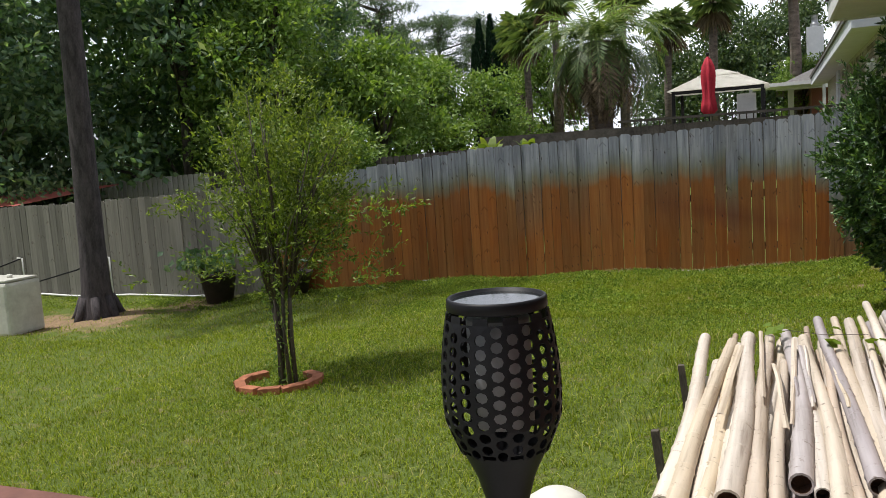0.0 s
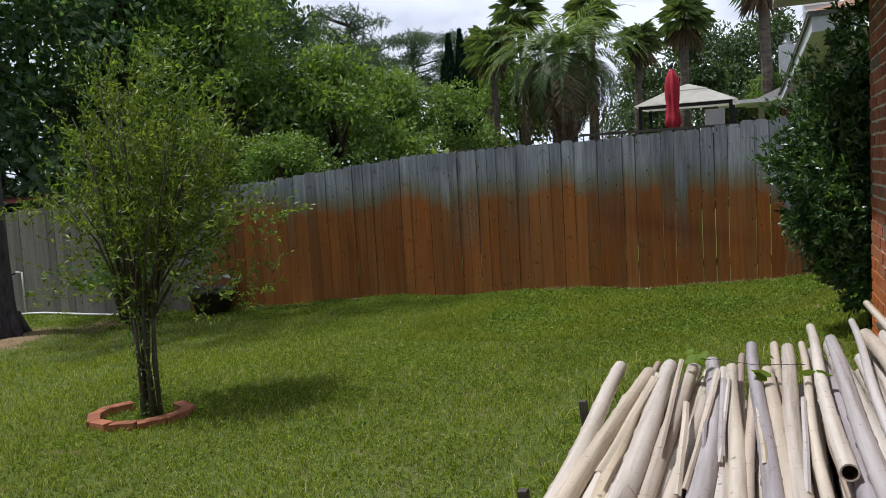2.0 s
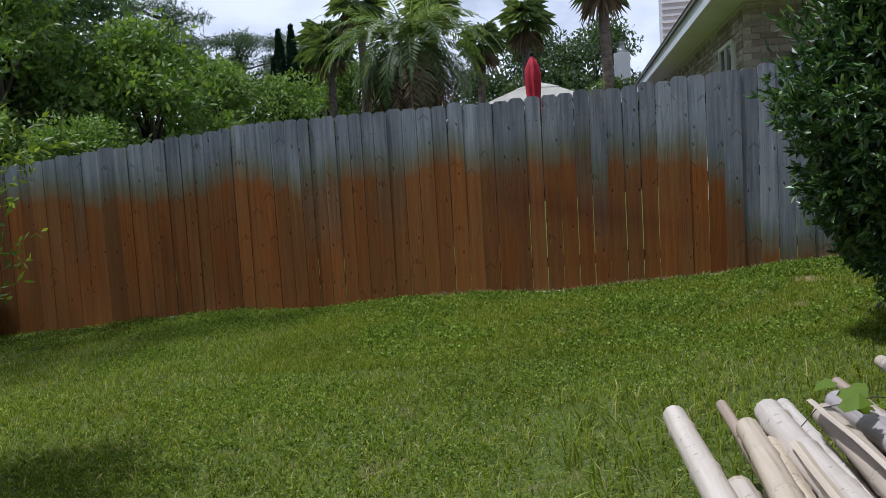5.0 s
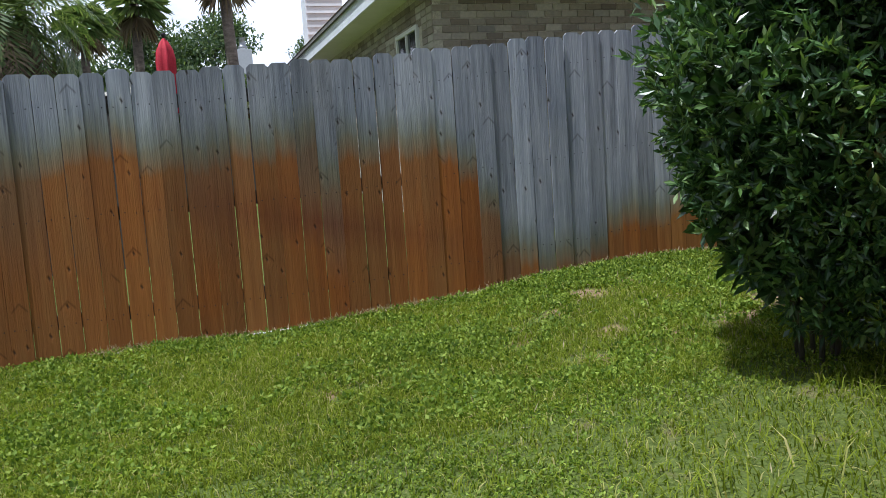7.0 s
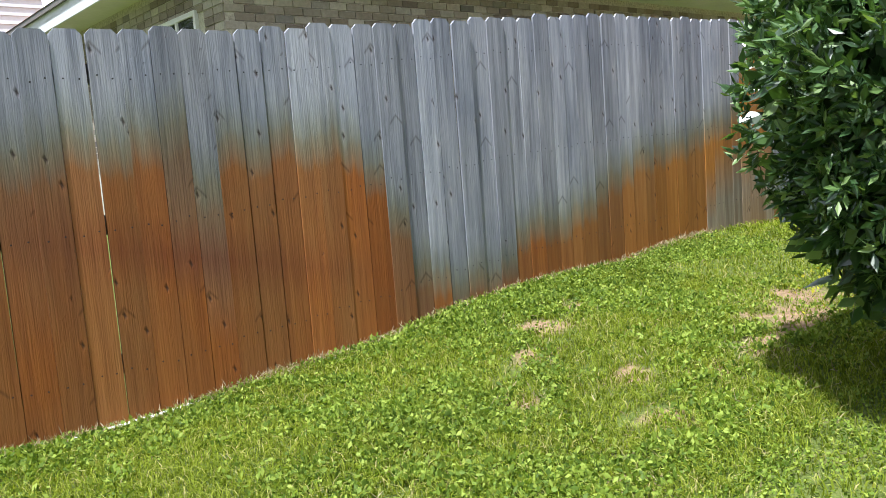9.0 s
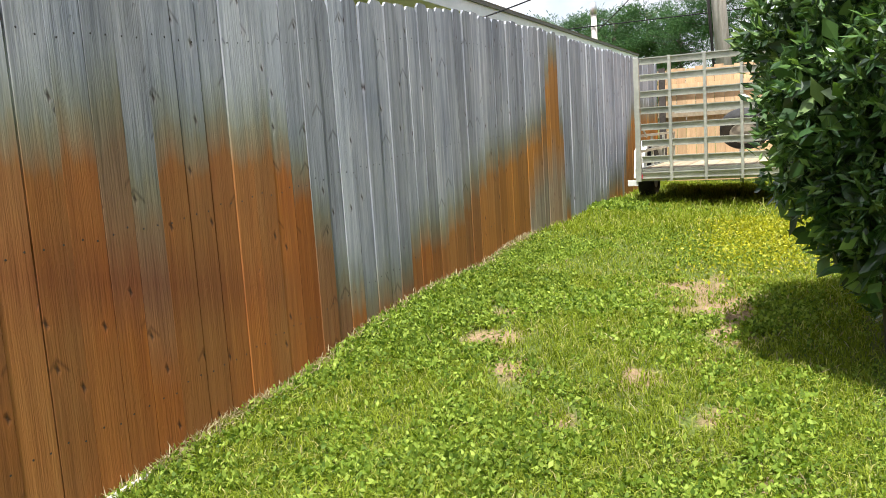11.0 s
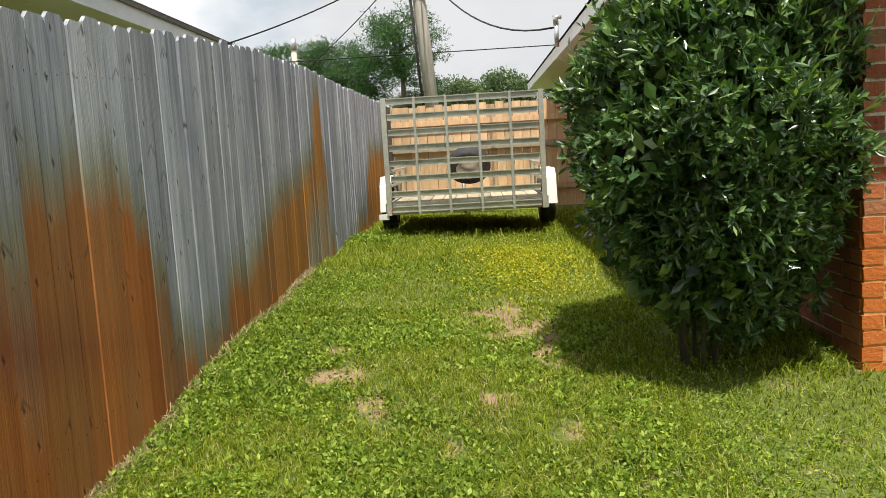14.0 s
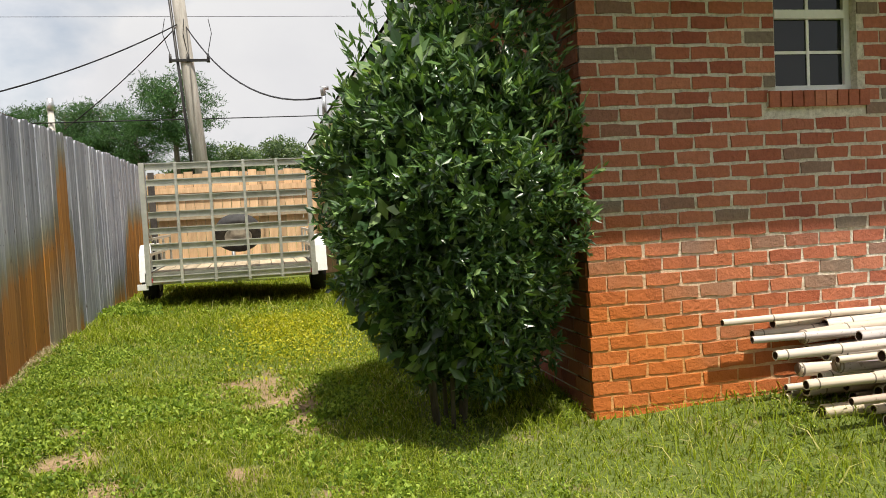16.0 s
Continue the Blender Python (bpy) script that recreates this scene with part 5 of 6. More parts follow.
part("deck", box(bmesh.new(), 0.06, 2.7, -0.90, 0.90, 0.40, 0.405), M_DARKMETAL, trailer)
for k in range(12):
    y_ = -0.9 + 0.15 * k
    part("plank", box(bmesh.new(), 0.06, 2.7, y_ + 0.004, y_ + 0.146, 0.406, 0.44), M_DECKWOOD, trailer)
bm = bmesh.new()
box(bm, 0.03, 0.06, -0.98, 0.98, 0.30, 0.44)
box(bm, 2.7, 2.75, -0.98, 0.98, 0.30, 0.44)
box(bm, 0.06, 2.7, -0.98, -0.93, 0.30, 0.44)
box(bm, 0.06, 2.7, 0.93, 0.98, 0.30, 0.44)
part("frame", bm, M_ALU, trailer, "aluminium side rails and cross beams")
for y_ in (-0.95, 0.95):
    bm = bmesh.new()
    for z_ in (0.62, 0.80):
        box(bm, 0.08, 2.72, y_ - 0.015, y_ + 0.015, z_, z_ + 0.03)
    for x_ in (0.08, 0.95, 1.8, 2.69):
        box(bm, x_, x_ + 0.03, y_ - 0.014, y_ + 0.014, 0.44, 0.80)
    part("side_rail", bm, M_ALU, trailer)
part("brace", tube(bmesh.new(), [(0.02, 0.93, 1.02), (0.5, 0.93, 0.8)], 0.012, 6), M_ALU, trailer)
part("brace", tube(bmesh.new(), [(0.02, -0.93, 1.02), (0.5, -0.93, 0.8)], 0.012, 6), M_ALU, trailer)
part("headboard_rail", box(bmesh.new(), 2.69, 2.72, -0.93, 0.93, 1.08, 1.13), M_ALU, trailer)


def wheel(parent, x, y, z, label):
    w = new("wheel")
    w.parent = parent
    w.location = (x, y, z)
    w.empty_display_size = 0.1
    tagged(w, label)
    bm = bmesh.new()
    prof = [(0.19, -0.085), (0.24, -0.10), (0.30, -0.095), (0.325, -0.07), (0.33, 0.0), (0.325, 0.07), (0.30, 0.095), (0.24, 0.10), (0.19, 0.085)]
    lathe(bm, prof, 28)
    ty = part("tyre", bm, M_RUBBER, w, "black rubber tyre")
    bm = bmesh.new()
    lathe(bm, [(0.0, -0.05), (0.05, -0.055), (0.07, -0.03), (0.15, -0.02), (0.175, -0.07), (0.195, -0.09), (0.195, 0.09), (0.17, 0.06), (0.0, 0.03)], 24)
    rm = part("rim", bm, M_GREYMETAL, w, "grey steel rim")
    for o in (ty, rm):
        o.rotation_euler.x = radians(90)
    return w


for s_ in (-1, 1):
    wheel(trailer, 1.25, 1.05 * s_, 0.33, "road wheel on its axle")
    bm = bmesh.new()
    outline = [(0.62, 0.30), (0.70, 0.62), (0.86, 0.74), (1.64, 0.74), (1.80, 0.62), (1.88, 0.30), (1.85, 0.30), (1.77, 0.60), (1.62, 0.71), (0.88, 0.71), (0.73, 0.60), (0.65, 0.30)]
    pts3 = outline
    y0_, y1_ = (0.97, 1.12) if s_ > 0 else (-1.14, -0.97)
    a_ = [bm.verts.new((x_, y0_, z_)) for x_, z_ in pts3]
    b_ = [bm.verts.new((x_, y1_, z_)) for x_, z_ in pts3]
    for k in range(len(a_)):
        j = (k + 1) % len(a_)
        bm.faces.new((a_[k], a_[j], b_[j], b_[k]))
    for ring in (a_, b_):
        for k in range(5):
            bm.faces.new((ring[k], ring[k + 1], ring[10 - k], ring[11 - k]))
    bmesh.ops.recalc_face_normals(bm, faces=bm.faces[:])
    part("fender", bm, M_STEELWHITE, trailer, "white steel mudguard")
    part("tail_light", box(bmesh.new(), 0.0, 0.028, s_ * 0.80 - 0.13, s_ * 0.80 + 0.13, 0.325, 0.375, 0.004), M_RED, trailer, "dark red tail light")
part("axle", tube(bmesh.new(), [(1.25, -1.05, 0.33), (1.25, 1.05, 0.33)], 0.035, 8), M_DARKMETAL, trailer)
sp = wheel(trailer, 2.62, -0.02, 0.80, "spare wheel on the front rail")
sp.rotation_euler = (radians(-42), 0, radians(90))
part("licence_plate", box(bmesh.new(), -0.03, -0.02, 0.94, 1.06, 0.25, 0.32, 0.004), M_STEELWHITE, trailer, "white licence plate")
part("tongue", box(bmesh.new(), 2.75, 3.6, -0.04, 0.04, 0.32, 0.40), M_ALU, trailer)
part("jack", tube(bmesh.new(), [(3.45, 0.09, 0.0), (3.45, 0.09, 0.62)], 0.03, 8), M_GREYMETAL, trailer)

# ---- new board fence closing the lane ----
back = thing("fence", (10.7, 9.0, -0.1), "new tan pine board fence closing the lane behind the trailer", "fence")
for k in range(24):
    y_ = 7.45 + 0.145 * k - 9.0
    part("board", board_mesh(0.138, 1.78 + 0.02 * math.sin(k * 2.7), 0.017, 0.0), M_NEWWOOD, back, at=(0, y_ + 0.07, 0)).rotation_euler.z = radians(-90)
for z_ in (0.3, 1.02, 1.45):
    part("rail", box(bmesh.new(), -0.062, -0.022, -1.55, 1.92, z_, z_ + 0.09), M_DECKWOOD if z_ == 1.02 else M_NEWWOOD, back)
part("post", box(bmesh.new(), -0.12, -0.03, 1.80, 1.89, -0.2, 1.8), M_DARKWOOD, back)

# ---- service poles and cables ----


def cable(name, a, b, sag, r=0.012, label="black overhead cable"):
    a, b = Vector(a), Vector(b)
    o = a
    pts = [a.lerp(b, k / 14) - o - Vector((0, 0, sag * 4 * (k / 14) * (1 - k / 14))) for k in range(15)]
    c = part(name, tube(bmesh.new(), pts, r, 6), M_BLACK, None, label, at=a)
    return tagged(c, category="cable")


pole = thing("utility_pole", (14.85, 10.38, -0.1), "tall grey weathered wooden utility pole carrying cables and a small crossarm", "utility pole")
part("shaft", tube(bmesh.new(), [(0, -0.24, -0.4), (0, 0.055, 4), (0, 0.42, 9)], [0.16, 0.14, 0.11], 14), M_POLE, pole)
part("crossarm", box(bmesh.new(), -0.16, -0.10, -0.38, 0.42, 4.32, 4.37), M_DARKMETAL, pole, "small dark crossarm")
for y_ in (-0.36, 0.05, 0.40):
    part("insulator", tube(bmesh.new(), [(-0.13, y_, 4.30), (-0.13, y_, 4.48)], [0.035, 0.025], 8), M_DARKMETAL, pole)
part("conduit", tube(bmesh.new(), [(-0.10, -0.02, 0), (-0.10, 0.40, 6.5)], 0.03, 8), M_DARKMETAL, pole)
for y_, s_ in ((-0.36, -0.1), (0.40, 0.12), (0.05, 0.06)):
    part("wire", tube(bmesh.new(), [(-0.13, y_, 4.48), (-0.15, y_ + s_, 4.9), (-0.15, y_ + s_ * 0.5, 5.2)], 0.008, 5), M_BLACK, pole)
cable("cable", (14.85, 10.55, 5.05), (9.9, 13.62, 2.72), 0.16, 0.014, "black service cable from the pole to the neighbouring house")
cable("cable", (14.85, 10.45, 5.0), (7.9, 8.28, 2.45), 0.5, 0.014, "black service cable from the pole to the meter mast")
cable("cable", (14.85, 10.5, 5.1), (17.5, 13.5, 3.2), 0.1, 0.012, "black cable slanting down behind the pole")
cable("cable", (26.08, -10, 4.4), (26.08, 34, 4.4), 0.02, 0.02, "black telephone line across the far lane")
cable("cable", (14.85, -19, 6.0), (14.85, 40, 5.8), 0.12, 0.005, "thin power line high over the street")
cable("cable", (14.85, -19, 5.35), (14.85, 40, 5.25), 0.12, 0.005, "thin power line high over the street")
pole2 = thing("utility_pole", (26.2, 15.7, -0.1), "far slim utility pole with a pale cap", "utility pole")
part("shaft", tube(bmesh.new(), [(0, 0, -0.3), (0, 0, 5.0)], [0.13, 0.10], 10), M_POLE, pole2)
part("cap", tube(bmesh.new(), [(0, 0, 4.9), (0, 0, 5.3)], [0.13, 0.10], 10), M_GREYMETAL, pole2)
mast = thing("meter_mast", (7.9, 7.9, 2.2), "grey electric service mast standing through the eave", "service mast")
part("pipe", tube(bmesh.new(), [(0, 0.35, 0), (0, 0.35, 0.30)], 0.03, 8), M_GREYMETAL, mast)
part("weatherhead", tube(bmesh.new(), [(0, 0.35, 0.28), (0, 0.36, 0.38), (0, 0.28, 0.38)], [0.035, 0.045, 0.03], 8), M_GREYMETAL, mast)

# ---- neighbour's house ----
NX, NY, NZ = 1.5, 14.6, 2.85
nh = thing("neighbour_house", (NX, NY, 0), "neighbour house of pale mixed brick with white eaves", "house")
part("wall", box(bmesh.new(), 0.012, 22, 0.012, 14, -0.5, NZ), M_MORTAR, nh, "pale brick wall")
bm = bmesh.new()
box(bm, -0.42, 22.4, -0.80, 14.4, NZ - 0.02, NZ + 0.02)
part("soffit", bm, M_SOFFIT, nh, "cream soffit")
bm = bmesh.new()
box(bm, -0.45, -0.42, -0.83, 14.4, NZ - 0.04, NZ + 0.21)
box(bm, -0.42, 22.4, -0.83, -0.80, NZ - 0.04, NZ + 0.21)
part("fascia", bm, M_SIDING, nh, "blue-white painted fascia")
bm = bmesh.new()
box(bm, -0.49, -0.455, -0.87, 14.4, NZ + 0.17, NZ + 0.235)
box(bm, -0.455, 22.4, -0.87, -0.835, NZ + 0.17, NZ + 0.235)
part("drip_edge", bm, M_SHINGLE, nh, "dark shingle edge")
bm = bmesh.new()
c = [bm.verts.new(p) for p in ((-0.5, -0.88, NZ + 0.24), (22.5, -0.88, NZ + 0.24), (22.5, 14.5, NZ + 0.24), (-0.5, 14.5, NZ + 0.24), (7, 7, NZ + 2.9), (16, 7, NZ + 2.9))]
for f in ((0, 1, 5, 4), (1, 2, 5), (2, 3, 4, 5), (3, 0, 4), (0, 3, 2, 1)):
    bm.faces.new([c[k] for k in f])
bmesh.ops.recalc_face_normals(bm, faces=bm.faces[:])
part("roof", bm, M_SHINGLE_RED, nh, "brown shingle roof")
nwin = new("window")
nwin.parent = nh
nwin.location = (0, 1.1, 1.2)
tagged(nwin, "aluminium-framed window with dark glass")
part("pane", box(bmesh.new(), -0.004, 0.004, -0.45, 0.45, 0, 1.2), M_GLASS, nwin)
bm = bmesh.new()
for y0_, y1_, z0_, z1_ in ((-0.5, -0.45, 0, 1.2), (0.45, 0.5, 0, 1.2), (-0.5, 0.5, -0.05, 0), (-0.5, 0.5, 1.2, 1.25), (-0.02, 0.02, 0, 1.2), (-0.45, 0.45, 0.58, 0.61)):
    box(bm, -0.03, 0.011, y0_, y1_, z0_, z1_)
part("frame", bm, M_WHITE, nwin)
chim = thing("chimney", (1.85, 23.5, 2.0), "tall white clapboard chimney behind the neighbour's roof", "chimney")
part("stack", box(bmesh.new(), -0.40, 0.40, -0.3, 0.3, -2.2, 5.5), M_SIDING, chim)
for k in range(30):
    prism(bmb := bmesh.new(), [(-0.33, 0.0), (-0.302, 0.0), (-0.302, 0.145), (-0.308, 0.145)], (-0.40, 0.40), "x")
    part("clapboard", bmb, M_SIDING, chim, at=(0, 0, 0.6 + 0.15 * k))
fh = thing("far_house", (1.6, 33.0, 0.5), "far red brick house with grey roof and white chimney", "house")
part("wall", box(bmesh.new(), -0.4, 9, 0, 8, -1.0, 2.5), M_BRICK, fh)
bm = bmesh.new()
c = [bm.verts.new(p) for p in ((-1.6, -0.6, 2.55), (9.6, -0.6, 2.55), (9.6, 8.6, 2.55), (-1.6, 8.6, 2.55), (2.6, 4, 4.6), (6, 4, 4.6))]
for f in ((0, 1, 5, 4), (1, 2, 5), (2, 3, 4, 5), (3, 0, 4), (0, 3, 2, 1)):
    bm.faces.new([c[k] for k in f])
bmesh.ops.recalc_face_normals(bm, faces=bm.faces[:])
part("roof", bm, M_SHINGLE, fh, "grey shingle roof")
part("fascia", box(bmesh.new(), -1.6, 9.6, -0.64, -0.6, 2.38, 2.55), M_WHITE, fh)
part("porch_post", box(bmesh.new(), -1.2, -1.0, -0.5, -0.3, -1.0, 2.4), M_SOFFIT, fh)
part("chimney", box(bmesh.new(), -0.25, 0.45, 8.6, 9.2, 0, 5.6), M_SIDING, fh, "white chimney stack")
part("chimney_cap", tube(bmesh.new(), [(0.1, 8.9, 5.6), (0.1, 8.9, 5.75), (0.1, 8.9, 5.8), (0.1, 8.9, 6.1), (0.1, 8.9, 6.12)], [0.2, 0.2, 0.14, 0.14, 0.24], 12), M_GREYMETAL, fh, "round metal cap")

# ---- gazebo, umbrella, raised deck ----
gz = thing("gazebo", (-1.68, 28.2, 0.92), "square garden gazebo with a cream two-tier canopy on dark posts", "gazebo")
bm = bmesh.new()
for z0_, r0_, z1_, r1_ in ((1.95, 1.50, 2.42, 0.55), (2.40, 0.64, 2.62, 0.05)):
    a_ = [bm.verts.new((r0_ * sx, r0_ * sy, z0_)) for sx, sy in ((-1, -1), (1, -1), (1, 1), (-1, 1))]
    b_ = [bm.verts.new((r1_ * sx, r1_ * sy, z1_)) for sx, sy in ((-1, -1), (1, -1), (1, 1), (-1, 1))]
    for k in range(4):
        bm.faces.new((a_[k], a_[(k + 1) % 4], b_[(k + 1) % 4], b_[k]))
bmesh.ops.solidify(bm, geom=bm.faces[:], thickness=0.01)
part("canopy", bm, M_CANVAS, gz, "cream fabric canopy")
part("beam", box(bmesh.new(), -1.36, 1.36, -1.38, -1.32, 1.84, 1.94), M_DARKMETAL, gz)
for sx in (-1.31, 1.31):
    for sy in (-1.31, 1.31):
        part("post", box(bmesh.new(), sx - 0.05, sx + 0.05, sy - 0.05, sy + 0.05, -1.2, 1.95), M_DARKMETAL, gz)
um = thing("garden_umbrella", (-1.53, 21.3, 0.9), "closed dark red garden umbrella on the raised deck", "umbrella")
part("pole", tube(bmesh.new(), [(0, 0, -0.6), (0, 0, 2.5)], 0.022, 8), M_DARKMETAL, um)
bm = bmesh.new()
rings = []
for z_, r_ in ((1.02, 0.10), (1.12, 0.17), (1.28, 0.15), (1.5, 0.12), (1.75, 0.14), (2.0, 0.15), (2.2, 0.13), (2.35, 0.07), (2.42, 0.02)):
    rings.append([bm.verts.new((r_ * (1 + 0.28 * math.cos(6 * a + z_)) * math.cos(a), r_ * (1 + 0.28 * math.cos(6 * a + z_)) * math.sin(a), z_)) for a in (k * math.pi / 12 for k in range(24))])
for a_, b_ in zip(rings, rings[1:]):
    for j in range(24):
        bm.faces.new((a_[j], a_[(j + 1) % 24], b_[(j + 1) % 24], b_[j])).smooth = True
part("canopy", bm, M_RED, um, "folded red fabric")
part("finial", tube(bmesh.new(), [(0, 0, 2.42), (0, 0, 2.5), (0, 0, 2.52)], [0.02, 0.05, 0.02], 8), M_DARKMETAL, um)
deck = thing("deck", (-1.5, 24.0, 0.0), "raised dark wooden garden deck with a slatted balustrade", "deck")
part("screen", box(bmesh.new(), -6, 7, -2.9, -2.86, 0.9, 1.75), M_DARKWOOD, deck)
part("platform", box(bmesh.new(), -6, 7, -3.2, 8, -0.8, 0.9), M_DARKWOOD, deck)
part("top_rail", box(bmesh.new(), -2.2, 7, -3.15, -3.08, 1.86, 1.92), M_DARKWOOD, deck)
for k in range(58):
    part("baluster", box(bmesh.new(), -0.015, 0.015, -3.13, -3.10, 0.9, 1.86), M_DARKWOOD, deck, at=(-2.1 + 0.155 * k, 0, 0))
far_fence = thing("fence", (-18, 15.5, 0), "old grey board fence in the garden behind", "fence")
for k in range(120):
    x_ = 0.15 * k
    part("board", board_mesh(0.14, 1.9, 0.017, 0.02), M_DARKWOOD if x_ > 9 else M_POLE, far_fence, at=(x_ - 4, 0.1 * x_, -0.78 + 0.02 * x_))
shed = thing("shed_roof", (-14.6, 12.2, -0.7), "low shed with a faded red corrugated roof behind the fence", "shed")
part("wall", box(bmesh.new(), -4.4, 0.0, 0.1, 2.5, 0, 1.5), M_DARKWOOD, shed)
bm = bmesh.new()
for k in range(60):
    a0, a1 = -4.6 + 0.08 * k, -4.6 + 0.08 * (k + 1)
    h0, h1 = 0.012 * (k % 2), 0.012 * ((k + 1) % 2)
    bm.faces.new([bm.verts.new(p) for p in ((a0, -0.2, 1.58 + h0), (a1, -0.2, 1.58 + h1), (a1, 2.8, 1.86 + h1), (a0, 2.8, 1.86 + h0))])
part("roof", bm, M_REDROOF, shed, "faded red corrugated roofing")

# ---- along the fence foot ----
pvc = thing("water_pipe", (-14.0, 10.84, 0), "white plastic water pipe with two risers along the fence", "pipe")
pts = [(x_, 0, float(land(x_ - 14, 10.84)) + 0.03) for x_ in np.linspace(-2, 5.6, 12)]
part("main", tube(bmesh.new(), pts, 0.02, 8), M_PVC, pvc)
for x_ in (1.05, 3.15):
    g_ = float(land(x_ - 14, 10.84))
    part("riser", tube(bmesh.new(), [(x_, 0, g_), (x_, 0, g_ + 0.72), (x_ - 0.12, 0, g_ + 0.72)], 0.015, 8), M_PVC, pvc)
for k, (a_, b_) in enumerate(((-4.9, -4.1), (-2.05, -0.7))):
    pts = [(x_ - a_, 0, float(np.interp(x_, LAND_X, LAND_Z)) + 0.010 - float(land(a_, 10.88))) for x_ in np.linspace(a_, b_, 10)]
    p_ = part("edging_strip", tube(bmesh.new(), pts, 0.012, 8), M_PVC, None, "white plastic pipe lying half hidden in grass at the fence foot", at=(a_, 10.885, float(land(a_, 10.88))))
    tagged(p_, category="pipe")
ho = part("hose", tube(bmesh.new(), [(0, 0, 0.72), (-0.6, -0.05, 0.55), (-1.2, -0.1, 0.38), (-2.2, -0.6, 0.35), (-2.6, -0.9, 0.4)], 0.014, 6), M_BLACK, None, "black garden hose hanging between the risers", at=on_land(-12.95, 10.84))
tagged(ho, category="hose")
ho = part("hose", tube(bmesh.new(), [(2.0, 0, 0.70), (1.4, -0.05, 0.5), (0.4, -0.1, 0.28), (-0.8, -0.3, 0.3), (-1.6, -0.8, 0.38)], 0.014, 6), M_BLACK, None, "black garden hose hanging between the risers", at=on_land(-12.95, 10.80))
tagged(ho, category="hose")


def potted(x, y, r, h, label, lean=0.0, n=260, spread=0.5):
    t = thing("plant_pot", on_land(x, y), label, "potted plant")
    bm = bmesh.new()
    lathe(bm, [(0.0, 0.0), (r * 0.68, 0.0), (r * 0.95, h * 0.9), (r * 1.04, h * 0.9), (r * 1.04, h), (r * 0.92, h), (r * 0.88, h * 0.85), (0.0, h * 0.85)], 24)
    part("pot", bm, M_POT, t, "dark brown plastic pot")
    bm = bmesh.new()
    lathe(bm, [(0.0, h * 0.88), (r * 0.9, h * 0.87)], 20)
    part("soil", bm, M_EARTH, t)
    if n:
        rg = np.random.default_rng(int(abs(x) * 100))
        p = np.stack([rg.normal(0, spread * 0.5, n) + lean, rg.normal(0, 0.2, n), h + 0.08 + np.abs(rg.normal(0, 0.12, n))], 1)
        v, f = leaves(p, 0.16, 0.11, rg, 0.1)
        put("leaves", mesh_arrays("leaves", v, f), L_DARK, t, "broad dark green leaves")
        bm = bmesh.new()
        for k in range(8):
            tube(bm, [(0, 0, h * 0.8), (lean * 0.6 + 0.1 * (k - 4), 0, h + 0.12)], [0.012, 0.006], 5)
        part("stems", bm, M_BARK2, t)
    return t


potted(-8.25, 10.45, 0.30, 0.48, "large dark pot with a sprawling broad-leaved plant by the fence", -0.2, 230, 0.6)
potted(-6.95, 10.55, 0.33, 0.36, "large low dark pot with a thin bare shoot by the fence", 0.1, 14, 0.2)
tank = thing("storage_box", on_land(-10.55, 8.5), "aged off-white plastic tank standing on bare soil", "plastic tank")
part("body", box(bmesh.new(), -0.45, 0.36, -0.3, 0.3, 0, 0.78, 0.05), M_TANK, tank)
part("lid", box(bmesh.new(), -0.43, 0.34, -0.28, 0.28, 0.785, 0.82, 0.015), M_TANK, tank)
part("knob", tube(bmesh.new(), [(0.1, 0, 0.82), (0.1, 0, 0.87)], 0.04, 8), M_TANK, tank)

# ---- small things beyond the fence ----
fen3 = thing("fence", (-8.4, 15.5, float(land(-6.0, 15.5))), "dark old board fence stepping up the slope behind", "fence")
for k in range(46):
    x_ = 0.15 * k
    part("board", board_mesh(0.145, 0.92 - fen3.location.z + 0.09 * x_, 0.02, 0.02), M_DARKWOOD, fen3, at=(x_, 0, 0))


def strap_plant(x, y, z, n, size, seed):
    rr = random.Random(seed)
    t = thing("strap_leaved_plant", (x, y, z), "bright green clump of long arching strap leaves", "plant", group="strap-leaved plants")
    vs, fs, kk = [], [], 0
    for k in range(n):
        a, el = rr.uniform(0, 6.283), rr.uniform(0.5, 1.4)
        d = Vector((math.cos(a) * math.cos(el), math.sin(a) * math.cos(el), math.sin(el)))
        s_ = d.cross(Vector((0, 0, 1))).normalized()
        L = size * rr.uniform(0.7, 1.1)
        prev = None
        for j in range(5):
            u = j / 4
            p = d * L * u - Vector((0, 0, 0.45 * L * u * u))
            w = 0.10 * size * math.sin(math.pi * (0.12 + 0.85 * u))
            vs += [p - s_ * w, p + s_ * w]
            if prev is not None:
                fs += [(prev, prev + 1, kk + 1), (prev, kk + 1, kk)]
            prev = kk
            kk += 2
    put("leaves", mesh_arrays("leaves", [tuple(q) for q in vs], fs), L_LIME, t, "long arching green leaves")
    part("crown_base", tube(bmesh.new(), [(0, 0, -0.4), (0, 0, 0.1)], [0.09, 0.06], 8), M_BARK2, t)


for x_, y_, s_ in ((-5.9, 17.2, 1.15), (-5.1, 17.6, 1.0), (-6.7, 17.8, 0.9)):
    strap_plant(x_, y_, 1.05, 26, s_, int(-x_ * 10))
pc = thing("patio_cover", (0.4, 31.0, 0.9), "flat white patio cover on slim posts beside the far house", "patio cover")
part("roof", box(bmesh.new(), -1.3, 1.2, -0.5, 1.5, 2.05, 2.17), M_WHITE, pc)
